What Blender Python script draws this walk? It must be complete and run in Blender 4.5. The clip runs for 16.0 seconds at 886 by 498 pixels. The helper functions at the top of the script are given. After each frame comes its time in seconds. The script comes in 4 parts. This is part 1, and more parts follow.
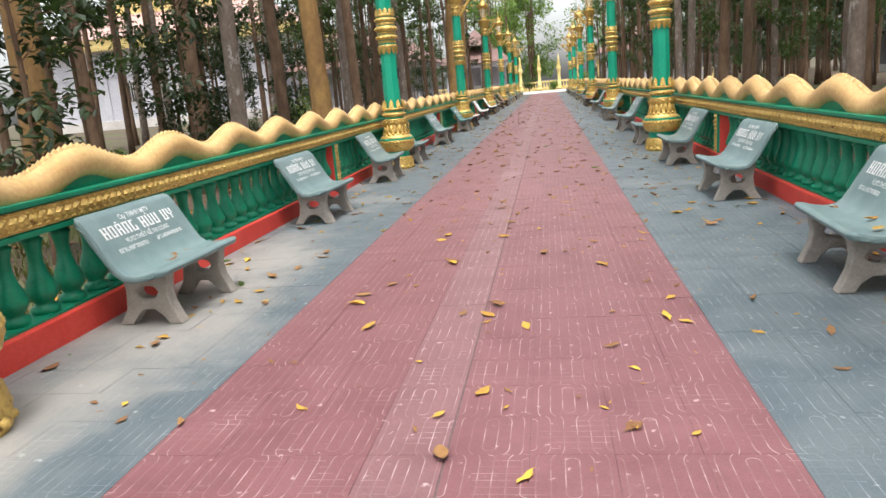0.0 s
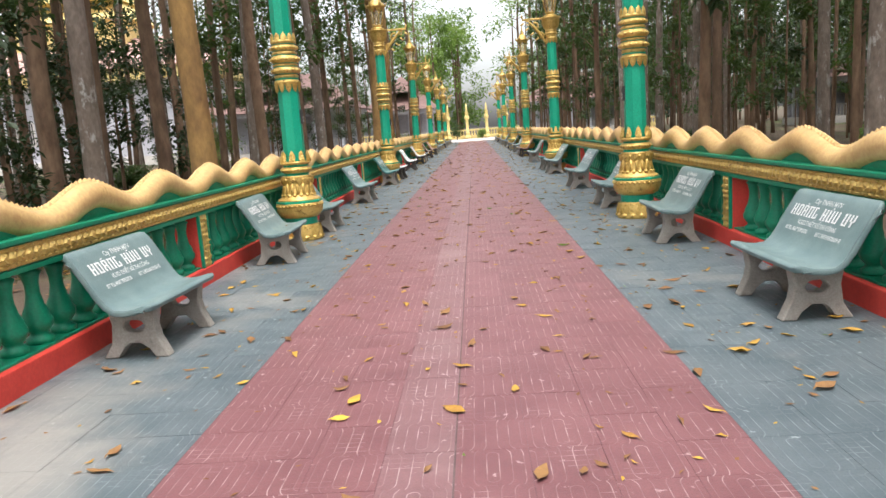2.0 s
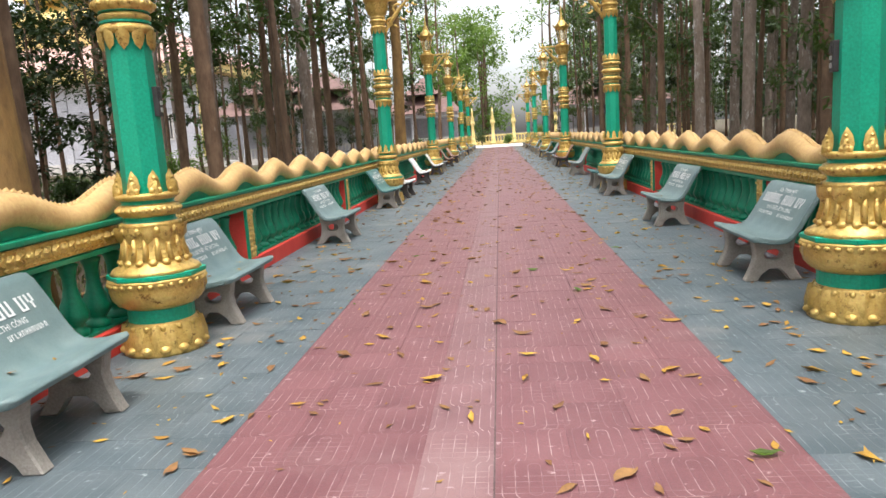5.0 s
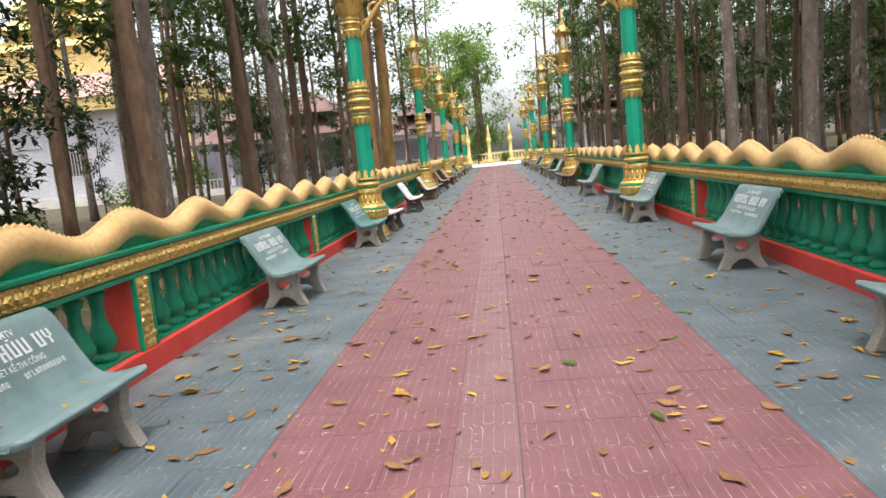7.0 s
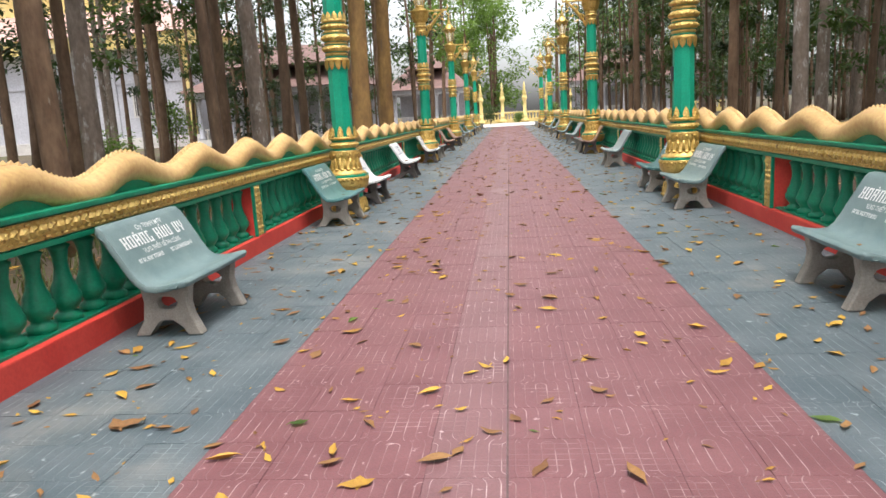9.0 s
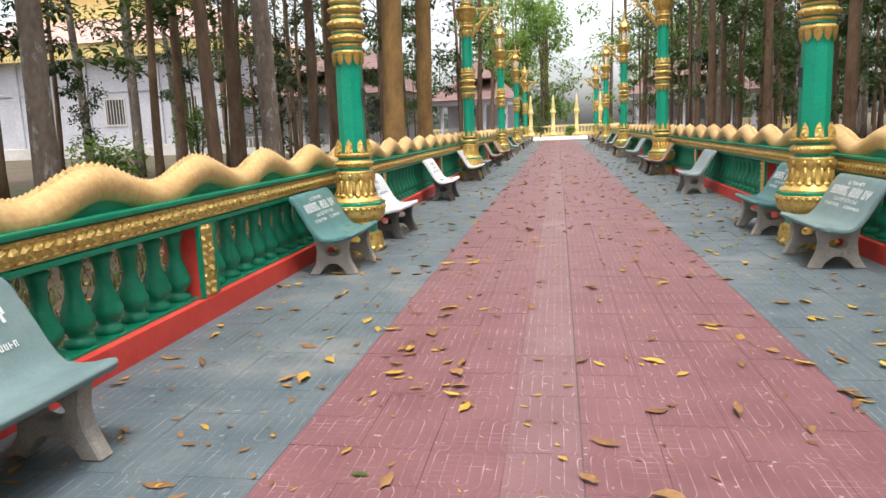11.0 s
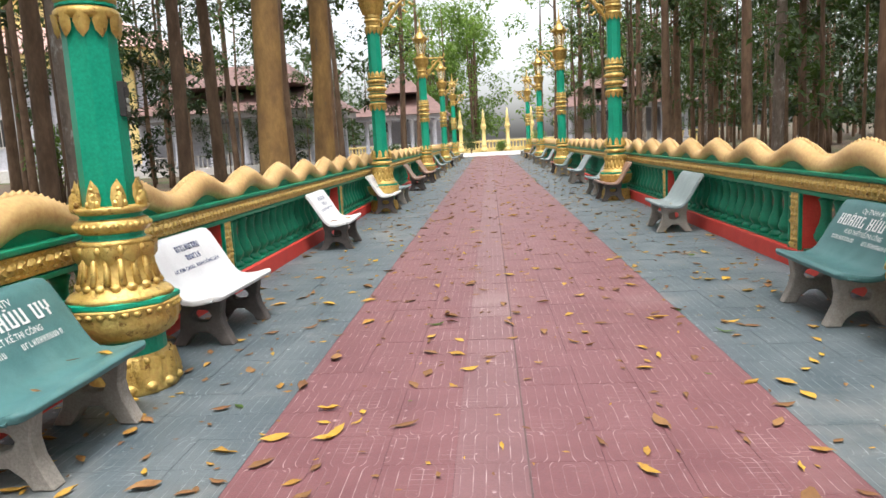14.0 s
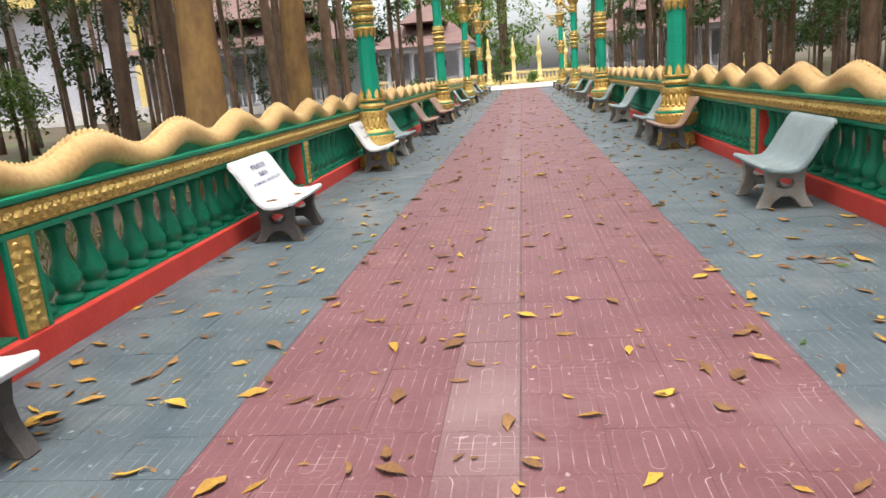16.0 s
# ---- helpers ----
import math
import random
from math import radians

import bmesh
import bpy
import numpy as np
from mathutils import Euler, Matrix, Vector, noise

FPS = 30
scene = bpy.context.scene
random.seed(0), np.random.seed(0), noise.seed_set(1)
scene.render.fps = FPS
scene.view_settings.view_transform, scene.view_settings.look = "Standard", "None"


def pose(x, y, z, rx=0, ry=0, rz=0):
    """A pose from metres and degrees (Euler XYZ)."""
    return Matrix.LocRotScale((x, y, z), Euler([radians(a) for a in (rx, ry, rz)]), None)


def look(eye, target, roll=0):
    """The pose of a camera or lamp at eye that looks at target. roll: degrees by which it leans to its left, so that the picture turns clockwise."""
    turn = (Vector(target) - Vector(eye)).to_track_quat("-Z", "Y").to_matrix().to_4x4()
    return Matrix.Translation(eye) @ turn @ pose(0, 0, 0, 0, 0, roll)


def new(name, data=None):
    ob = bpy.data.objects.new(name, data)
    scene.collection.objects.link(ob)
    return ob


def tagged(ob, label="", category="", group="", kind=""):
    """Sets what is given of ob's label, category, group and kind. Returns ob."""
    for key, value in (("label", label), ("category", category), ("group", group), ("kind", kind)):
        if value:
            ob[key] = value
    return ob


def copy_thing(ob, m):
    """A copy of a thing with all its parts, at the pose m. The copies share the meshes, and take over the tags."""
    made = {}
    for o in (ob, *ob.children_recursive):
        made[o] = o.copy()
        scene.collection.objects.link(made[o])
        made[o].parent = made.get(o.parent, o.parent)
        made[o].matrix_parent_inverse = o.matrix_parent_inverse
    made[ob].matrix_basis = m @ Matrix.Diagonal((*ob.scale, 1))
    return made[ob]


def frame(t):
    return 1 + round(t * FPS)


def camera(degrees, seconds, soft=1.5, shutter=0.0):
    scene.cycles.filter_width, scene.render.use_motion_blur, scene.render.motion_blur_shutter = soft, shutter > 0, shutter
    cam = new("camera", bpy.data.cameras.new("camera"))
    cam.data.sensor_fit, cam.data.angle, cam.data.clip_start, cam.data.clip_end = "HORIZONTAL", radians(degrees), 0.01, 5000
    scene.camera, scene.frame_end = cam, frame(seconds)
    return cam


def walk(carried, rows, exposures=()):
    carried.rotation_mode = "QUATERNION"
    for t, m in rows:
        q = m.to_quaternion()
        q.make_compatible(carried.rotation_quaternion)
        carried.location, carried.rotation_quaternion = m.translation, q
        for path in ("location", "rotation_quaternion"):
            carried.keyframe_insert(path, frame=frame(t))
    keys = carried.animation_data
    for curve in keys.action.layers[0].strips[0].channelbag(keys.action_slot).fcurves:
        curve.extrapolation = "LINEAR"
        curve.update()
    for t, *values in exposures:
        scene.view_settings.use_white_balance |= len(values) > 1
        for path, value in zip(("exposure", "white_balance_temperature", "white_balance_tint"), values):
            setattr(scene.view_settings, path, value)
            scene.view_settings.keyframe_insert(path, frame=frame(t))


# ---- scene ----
cam = camera(64.0, 16.0)
PATH = [
    (0, (0.039, 0.089, 1.54), (-0.277, 2.014, 1.099), -4.9),
    (0.5, (-0.014, 0.847, 1.541), (-0.415, 2.759, 1.112), -3.8),
    (1, (-0.154, 1.66, 1.561), (-0.508, 3.594, 1.195), -5.3),
    (1.5, (-0.214, 2.431, 1.556), (-0.428, 4.392, 1.227), -5.0),
    (2, (-0.285, 3.458, 1.562), (-0.393, 5.428, 1.23), -4.1),
    (2.5, (-0.258, 4.443, 1.501), (-0.301, 6.42, 1.196), -2.0),
    (3, (-0.263, 5.545, 1.548), (-0.36, 7.52, 1.247), -2.2),
    (3.1, (-0.266, 5.735, 1.548), (-0.352, 7.714, 1.276), -1.9),
    (3.5, (-0.268, 6.44, 1.535), (-0.364, 8.413, 1.218), -2.3),
    (4, (-0.264, 7.536, 1.529), (-0.406, 9.508, 1.229), -3.2),
    (4.2, (-0.295, 7.899, 1.537), (-0.42, 9.869, 1.216), -3.0),
    (6.3, (-0.428, 11.139, 1.485), (-0.702, 13.099, 1.193), -4.8),
    (6.5, (-0.447, 11.379, 1.49), (-0.697, 13.342, 1.201), -4.6),
    (7, (-0.478, 12.088, 1.533), (-0.647, 14.064, 1.273), -5.5),
    (7.5, (-0.544, 12.672, 1.527), (-0.716, 14.64, 1.211), -4.4),
    (8, (-0.509, 13.453, 1.503), (-0.645, 15.422, 1.179), -4.8),
    (8.5, (-0.44, 14.23, 1.474), (-0.596, 16.188, 1.1), -2.8),
    (8.7, (-0.401, 14.529, 1.498), (-0.574, 16.487, 1.124), -3.0),
    (10.8, (-0.559, 17.539, 1.481), (-0.877, 19.478, 1.111), -2.1),
    (11, (-0.568, 17.791, 1.499), (-0.893, 19.735, 1.163), -2.2),
    (11.5, (-0.623, 18.394, 1.498), (-0.914, 20.344, 1.162), -3.7),
    (12, (-0.668, 19.07, 1.508), (-0.934, 21.02, 1.151), -5.1),
    (12.5, (-0.683, 19.673, 1.55), (-0.915, 21.635, 1.239), -5.2),
    (13, (-0.67, 20.457, 1.524), (-0.856, 22.422, 1.203), -4.9),
    (13.5, (-0.638, 21.155, 1.555), (-0.726, 23.129, 1.247), -5.5),
    (14, (-0.597, 21.936, 1.533), (-0.74, 23.908, 1.232), -3.1),
    (14.5, (-0.521, 22.794, 1.524), (-0.716, 24.758, 1.204), -3.4),
    (15, (-0.485, 23.811, 1.529), (-0.702, 25.758, 1.122), -3.3),
    (15.5, (-0.387, 24.683, 1.533), (-0.653, 26.628, 1.148), -3.5),
    (16, (-0.39, 25.484, 1.534), (-0.635, 27.411, 1.06), -4.7),
]
walk(cam, [(t, look(eye, target, roll)) for t, eye, target, roll in PATH])

# ---------------------------------------------------------------- light
world = bpy.data.worlds.new("sky")
scene.world = world
world.use_nodes = True
wn, wl = world.node_tree.nodes, world.node_tree.links
sky = wn.new("ShaderNodeTexSky")
sky.sky_type, sky.sun_disc = "NISHITA", False
sky.sun_elevation, sky.sun_rotation = radians(72), radians(170)
sky.air_density, sky.dust_density = 1.0, 4.0
hs = wn.new("ShaderNodeHueSaturation")
hs.inputs["Saturation"].default_value = 0.26
wl.new(sky.outputs[0], hs.inputs["Color"])
wl.new(hs.outputs[0], wn["Background"].inputs["Color"])
wn["Background"].inputs["Strength"].default_value = 0.15
sun = new("sun", bpy.data.lights.new("sun", "SUN"))
sun.data.energy, sun.data.angle, sun.data.color = 1.0, radians(18), (1.0, 0.97, 0.93)
sun.matrix_world = look((math.sin(radians(170)) * 20, math.cos(radians(170)) * 20, 61), (0, 0, 0))
scene.view_settings.exposure = 1.31


# ---------------------------------------------------------------- materials
def mat(name, c1, c2, scale=8.0, rough=0.7, bump=0.2, metal=0.0, fine=60.0, spots=None, spot_at=0.62, spot_scale=3.0, obvar=0.0,
        stretch=(1, 1, 1), spec=0.5, bumpd=0.01, contrast=0.35):
    m = bpy.data.materials.new(name)
    m.use_nodes = True
    n, l = m.node_tree.nodes, m.node_tree.links
    b = n["Principled BSDF"]
    tc = n.new("ShaderNodeTexCoord")
    mp = n.new("ShaderNodeMapping")
    mp.inputs["Scale"].default_value = stretch
    l.new(tc.outputs["Object"], mp.inputs["Vector"])
    vec = mp.outputs[0]
    inf = n.new("ShaderNodeObjectInfo")
    off = n.new("ShaderNodeVectorMath")
    off.operation = "ADD"
    sc = n.new("ShaderNodeMath")
    sc.operation = "MULTIPLY"
    sc.inputs[1].default_value = 57.0
    l.new(inf.outputs["Random"], sc.inputs[0])
    l.new(vec, off.inputs[0])
    l.new(sc.outputs[0], off.inputs[1])
    vec = off.outputs[0]

    def noise_node(s, d=6, r=0.6):
        t = n.new("ShaderNodeTexNoise")
        t.inputs["Scale"].default_value, t.inputs["Detail"].default_value, t.inputs["Roughness"].default_value = s, d, r
        l.new(vec, t.inputs["Vector"])
        return t.outputs["Fac"]

    big, small = noise_node(scale), noise_node(fine, 4)
    ramp = n.new("ShaderNodeValToRGB")
    ramp.color_ramp.elements[0].position, ramp.color_ramp.elements[1].position = 0.5 - contrast / 2, 0.5 + contrast / 2
    ramp.color_ramp.elements[0].color, ramp.color_ramp.elements[1].color = (*c1, 1), (*c2, 1)
    l.new(big, ramp.inputs[0])
    col = ramp.outputs[0]
    mx = n.new("ShaderNodeMix")
    mx.data_type, mx.blend_type = "RGBA", "OVERLAY"
    mx.inputs[0].default_value = 0.45
    l.new(col, mx.inputs[6])
    l.new(small, mx.inputs[7])
    col = mx.outputs[2]
    if spots:
        r2 = n.new("ShaderNodeValToRGB")
        r2.color_ramp.elements[0].position, r2.color_ramp.elements[1].position = spot_at, min(1, spot_at + 0.08)
        l.new(noise_node(spot_scale, 8, 0.7), r2.inputs[0])
        ms = n.new("ShaderNodeMix")
        ms.data_type = "RGBA"
        l.new(r2.outputs[0], ms.inputs[0])
        l.new(col, ms.inputs[6])
        ms.inputs[7].default_value = (*spots, 1)
        col = ms.outputs[2]
    if obvar:
        hv = n.new("ShaderNodeHueSaturation")
        mr = n.new("ShaderNodeMapRange")
        mr.inputs[3].default_value, mr.inputs[4].default_value = 1 - obvar, 1 + obvar
        l.new(inf.outputs["Random"], mr.inputs[0])
        l.new(mr.outputs[0], hv.inputs["Value"])
        l.new(col, hv.inputs["Color"])
        col = hv.outputs[0]
    l.new(col, b.inputs["Base Color"])
    rr = n.new("ShaderNodeMapRange")
    rr.inputs[3].default_value, rr.inputs[4].default_value = max(0.03, rough - 0.15), min(1, rough + 0.15)
    l.new(small, rr.inputs[0])
    l.new(rr.outputs[0], b.inputs["Roughness"])
    b.inputs["Metallic"].default_value = metal
    b.inputs["Specular IOR Level"].default_value = spec
    bp = n.new("ShaderNodeBump")
    bp.inputs["Strength"].default_value, bp.inputs["Distance"].default_value = bump, bumpd
    l.new(small, bp.inputs["Height"])
    l.new(bp.outputs[0], b.inputs["Normal"])
    return m


def leaf_mat(name, c1, c2, trans=0.35, scale=2.0):
    m = mat(name, c1, c2, scale, 0.5, 0.1, fine=18, contrast=0.25, obvar=0.15)
    n, l = m.node_tree.nodes, m.node_tree.links
    b = n["Principled BSDF"]
    tr = n.new("ShaderNodeBsdfTranslucent")
    tr.inputs["Color"].default_value = (c2[0] * 1.3, c2[1] * 1.4, c2[2] * 0.9, 1)
    mix = n.new("ShaderNodeMixShader")
    mix.inputs[0].default_value = trans
    l.new(b.outputs[0], mix.inputs[1])
    l.new(tr.outputs[0], mix.inputs[2])
    l.new(mix.outputs[0], n["Material Output"].inputs["Surface"])
    return m


def tile_mat(name, c1, c2, line, dust, amount, dust_at):
    """Cast cement tile: embossed concentric loops with chalky worn ridges, dust in patches."""
    m = mat(name, c1, c2, 2.2, 0.5, 0.2, fine=90, obvar=0.06, spec=0.55)
    n, l = m.node_tree.nodes, m.node_tree.links
    b = n["Principled BSDF"]
    geo = n.new("ShaderNodeNewGeometry")
    sep = n.new("ShaderNodeSeparateXYZ")
    l.new(geo.outputs["Position"], sep.inputs[0])

    def op(kind, a, c=None):
        q = n.new("ShaderNodeMath")
        q.operation = kind
        for i, v in enumerate((a, c)):
            if v is None:
                continue
            if isinstance(v, (int, float)):
                q.inputs[i].default_value = v
            else:
                l.new(v, q.inputs[i])
        return q.outputs[0]

    tile = TILE
    gx, gy = op("DIVIDE", op("ADD", sep.outputs["X"], 0.47), tile), op("DIVIDE", sep.outputs["Y"], tile)
    u, v = op("SUBTRACT", op("FRACT", gx), 0.5), op("SUBTRACT", op("FRACT", gy), 0.5)
    par = op("MODULO", op("ABSOLUTE", op("FLOOR", op("ADD", gx, op("MULTIPLY", op("FLOOR", gy), 3.0)))), 2.0)
    # nested long loops, one nest to a tile, alternate tiles half a tile out of step; worn rungs across some of them
    us = op("SUBTRACT", op("FRACT", op("ADD", gx, op("MULTIPLY", par, 0.5))), 0.5)
    end = op("MAXIMUM", op("SUBTRACT", op("ABSOLUTE", v), 0.33), 0.0)
    d1 = op("SQRT", op("ADD", op("POWER", us, 2.0), op("POWER", end, 2.0)))
    loops = op("POWER", op("ABSOLUTE", op("SINE", op("MULTIPLY", d1, 6 * math.pi))), 130.0)
    patch = n.new("ShaderNodeTexNoise")
    patch.inputs["Scale"].default_value, patch.inputs["Detail"].default_value = 2.6, 3
    l.new(geo.outputs["Position"], patch.inputs["Vector"])
    here = op("GREATER_THAN", patch.outputs["Fac"], 0.56)
    rungs = op("MULTIPLY", op("POWER", op("ABSOLUTE", op("SINE", op("MULTIPLY", v, 7 * math.pi))), 130.0), here)
    height = op("MAXIMUM", loops, op("MULTIPLY", rungs, 0.8))
    wear = n.new("ShaderNodeTexNoise")
    wear.inputs["Scale"].default_value, wear.inputs["Detail"].default_value = 6.5, 10
    l.new(geo.outputs["Position"], wear.inputs["Vector"])
    wr = n.new("ShaderNodeValToRGB")
    wr.color_ramp.elements[0].position, wr.color_ramp.elements[1].position = 0.48, 0.66
    l.new(wear.outputs["Fac"], wr.inputs[0])
    fl = n.new("ShaderNodeTexNoise")
    fl.inputs["Scale"].default_value, fl.inputs["Detail"].default_value = 16.0, 6
    l.new(geo.outputs["Position"], fl.inputs["Vector"])
    flr = n.new("ShaderNodeValToRGB")
    flr.color_ramp.elements[0].position, flr.color_ramp.elements[1].position = 0.66, 0.74
    l.new(fl.outputs["Fac"], flr.inputs[0])
    fac = op("MINIMUM", op("ADD", op("MULTIPLY", op("MULTIPLY", height, op("ADD", 0.16, op("MULTIPLY", wr.outputs[0], 0.84))), amount), op("MULTIPLY", flr.outputs[0], 0.6)), 1.0)
    old = b.inputs["Base Color"].links[0].from_socket
    mx = n.new("ShaderNodeMix")
    mx.data_type = "RGBA"
    l.new(fac, mx.inputs[0])
    l.new(old, mx.inputs[6])
    mx.inputs[7].default_value = (*line, 1)
    dn = n.new("ShaderNodeTexNoise")
    dn.inputs["Scale"].default_value, dn.inputs["Detail"].default_value, dn.inputs["Roughness"].default_value = 0.55, 9, 0.65
    l.new(geo.outputs["Position"], dn.inputs["Vector"])
    dr = n.new("ShaderNodeValToRGB")
    dr.color_ramp.elements[0].position, dr.color_ramp.elements[1].position = dust_at, dust_at + 0.22
    mr2 = n.new("ShaderNodeMapRange")
    mr2.inputs[1].default_value, mr2.inputs[2].default_value, mr2.inputs[3].default_value, mr2.inputs[4].default_value = 3.0, 15.0, 0.30, 0.0
    l.new(sep.outputs["Y"], mr2.inputs[0])
    mr3 = n.new("ShaderNodeMapRange")
    mr3.inputs[1].default_value, mr3.inputs[2].default_value, mr3.inputs[3].default_value, mr3.inputs[4].default_value = -2.7, -1.9, 1.0, 0.0
    l.new(sep.outputs["X"], mr3.inputs[0])
    l.new(op("ADD", dn.outputs["Fac"], op("MULTIPLY", mr2.outputs[0], mr3.outputs[0])), dr.inputs[0])
    md = n.new("ShaderNodeMix")
    md.data_type = "RGBA"
    l.new(op("MULTIPLY", dr.outputs[0], 0.75), md.inputs[0])
    l.new(mx.outputs[2], md.inputs[6])
    md.inputs[7].default_value = (*dust, 1)
    l.new(md.outputs[2], b.inputs["Base Color"])
    bp = n.new("ShaderNodeBump")
    bp.inputs["Strength"].default_value, bp.inputs["Distance"].default_value = 0.5, 0.003
    l.new(height, bp.inputs["Height"])
    l.new(b.inputs["Normal"].links[0].from_socket, bp.inputs["Normal"])
    l.new(bp.outputs[0], b.inputs["Normal"])
    return m


TILE = 0.354
M_RED_TILE = tile_mat("red_tile", (0.168, 0.065, 0.072), (0.222, 0.095, 0.102), (0.72, 0.56, 0.54), (0.33, 0.215, 0.21), 0.62, 0.60)
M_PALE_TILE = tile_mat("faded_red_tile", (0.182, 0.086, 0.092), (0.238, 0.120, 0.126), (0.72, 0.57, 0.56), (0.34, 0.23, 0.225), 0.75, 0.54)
M_BLUE_TILE = tile_mat("blue_tile", (0.070, 0.098, 0.114), (0.132, 0.160, 0.175), (0.52, 0.56, 0.57), (0.35, 0.325, 0.295), 0.5, 0.56)
M_JOINT = mat("joint", (0.12, 0.08, 0.08), (0.17, 0.12, 0.12), 6, 0.9, 0.3)
# brown spots paint the shade of carved hollows into the gold
M_GOLD = mat("gold_paint", (0.56, 0.36, 0.09), (0.76, 0.53, 0.17), 9, 0.36, 0.6, metal=0.4, fine=40, spots=(0.24, 0.12, 0.03), spot_at=0.57, spot_scale=16, bumpd=0.012)
M_SNAKE = mat("ochre_paint", (0.62, 0.385, 0.15), (0.72, 0.475, 0.21), 3, 0.55, 0.35, metal=0.1, fine=26, spots=(0.48, 0.27, 0.08), spot_at=0.64, spot_scale=4, bumpd=0.01)
M_GREEN = mat("green_paint", (0.0, 0.20, 0.105), (0.005, 0.27, 0.145), 4, 0.42, 0.12, fine=50, spots=(0.02, 0.15, 0.085), spot_at=0.66, spot_scale=5)
M_TEAL = mat("bright_green_paint", (0.0, 0.30, 0.18), (0.01, 0.38, 0.23), 1.5, 0.38, 0.06, fine=50)
M_REDP = mat("red_paint", (0.68, 0.050, 0.038), (0.77, 0.080, 0.058), 3, 0.6, 0.12, fine=40, spots=(0.45, 0.16, 0.12), spot_at=0.66, spot_scale=4)
M_GRANITO = mat("grey_granito", (0.135, 0.205, 0.21), (0.19, 0.265, 0.265), 5, 0.42, 0.1, fine=160, spots=(0.27, 0.30, 0.29), spot_at=0.66, spot_scale=7, obvar=0.08)
M_GRANITO_L = mat("pale_granito", (0.24, 0.30, 0.31), (0.32, 0.38, 0.385), 5, 0.4, 0.1, fine=160, obvar=0.12)
M_GRANITO_D = mat("blue_green_granito", (0.055, 0.155, 0.16), (0.09, 0.21, 0.21), 5, 0.42, 0.1, fine=160, obvar=0.08)
M_WHITEB = mat("white_granito", (0.74, 0.74, 0.75), (0.84, 0.84, 0.85), 4, 0.35, 0.08, fine=150, spots=(0.5, 0.46, 0.4), spot_at=0.7, spot_scale=6)
M_BROWNB = mat("brown_granito", (0.25, 0.15, 0.11), (0.34, 0.22, 0.17), 5, 0.45, 0.1, fine=150, obvar=0.1)
M_CEM = mat("bench_cement", (0.29, 0.26, 0.225), (0.39, 0.355, 0.315), 6, 0.85, 0.4, fine=70, spots=(0.20, 0.18, 0.16), spot_at=0.62, spot_scale=5)
M_DCEM = mat("dark_cement", (0.08, 0.07, 0.065), (0.14, 0.12, 0.11), 6, 0.8, 0.4, fine=70, spots=(0.24, 0.22, 0.2), spot_at=0.66, spot_scale=5)
M_INKW = mat("white_lettering", (0.7, 0.72, 0.72), (0.82, 0.83, 0.83), 9, 0.6, 0.05)
M_INKB = mat("blue_lettering", (0.06, 0.09, 0.2), (0.1, 0.14, 0.28), 9, 0.6, 0.05)
M_BARK = mat("grey_bark", (0.108, 0.062, 0.037), (0.205, 0.130, 0.080), 5, 0.9, 0.8, fine=16, spots=(0.27, 0.23, 0.18), spot_at=0.66, spot_scale=6, obvar=0.25, stretch=(1, 1, 0.4), bumpd=0.02)
M_BARK_O = mat("orange_lichen_bark", (0.18, 0.10, 0.04), (0.33, 0.195, 0.065), 3.5, 0.9, 0.8, fine=16, spots=(0.12, 0.09, 0.06), spot_at=0.62, spot_scale=4, obvar=0.12, stretch=(1, 1, 0.45), bumpd=0.02)
M_BARK_W = mat("pale_lichen_bark", (0.15, 0.115, 0.09), (0.24, 0.19, 0.155), 4, 0.9, 0.8, fine=16, spots=(0.42, 0.40, 0.37), spot_at=0.56, spot_scale=5, stretch=(1, 1, 0.5), bumpd=0.02)
M_LEAF = leaf_mat("leaf", (0.026, 0.055, 0.014), (0.068, 0.112, 0.030))
M_LEAF_L = leaf_mat("light_leaf", (0.07, 0.13, 0.03), (0.16, 0.24, 0.06), 0.45)
M_LEAF_D = leaf_mat("dark_leaf", (0.016, 0.034, 0.010), (0.036, 0.066, 0.020), 0.2)
M_DRY = mat("dry_leaf", (0.34, 0.17, 0.03), (0.62, 0.38, 0.05), 1.7, 0.6, 0.2, fine=40, spots=(0.20, 0.09, 0.03), spot_at=0.58, spot_scale=2.2, contrast=0.25)
M_DRY_B = mat("brown_dry_leaf", (0.17, 0.075, 0.028), (0.32, 0.17, 0.06), 1.9, 0.7, 0.2, fine=40, contrast=0.25)
M_GRASS = leaf_mat("dull_grass", (0.055, 0.065, 0.018), (0.115, 0.125, 0.038), 0.3)
M_GROUND = mat("forest_soil", (0.060, 0.042, 0.027), (0.115, 0.080, 0.050), 0.8, 0.95, 0.8, fine=9, spots=(0.075, 0.10, 0.028), spot_at=0.52, spot_scale=0.22, bumpd=0.05)
M_WALLP = mat("white_wall_paint", (0.41, 0.405, 0.44), (0.50, 0.495, 0.53), 0.4, 0.85, 0.05, fine=6, spots=(0.40, 0.39, 0.42), spot_at=0.62, spot_scale=0.5)
M_YELLOW = mat("yellow_paint", (0.66, 0.50, 0.17), (0.76, 0.60, 0.26), 1, 0.6, 0.1, fine=10)
M_ROOF = mat("rose_roof_tile", (0.42, 0.25, 0.22), (0.55, 0.35, 0.30), 1.5, 0.75, 0.5, fine=8)
M_ROOFD = mat("dark_red_roof", (0.14, 0.080, 0.070), (0.21, 0.125, 0.108), 1.5, 0.75, 0.5, fine=8)
M_BLACK = mat("black_metal", (0.02, 0.018, 0.018), (0.045, 0.04, 0.04), 9, 0.5, 0.1)
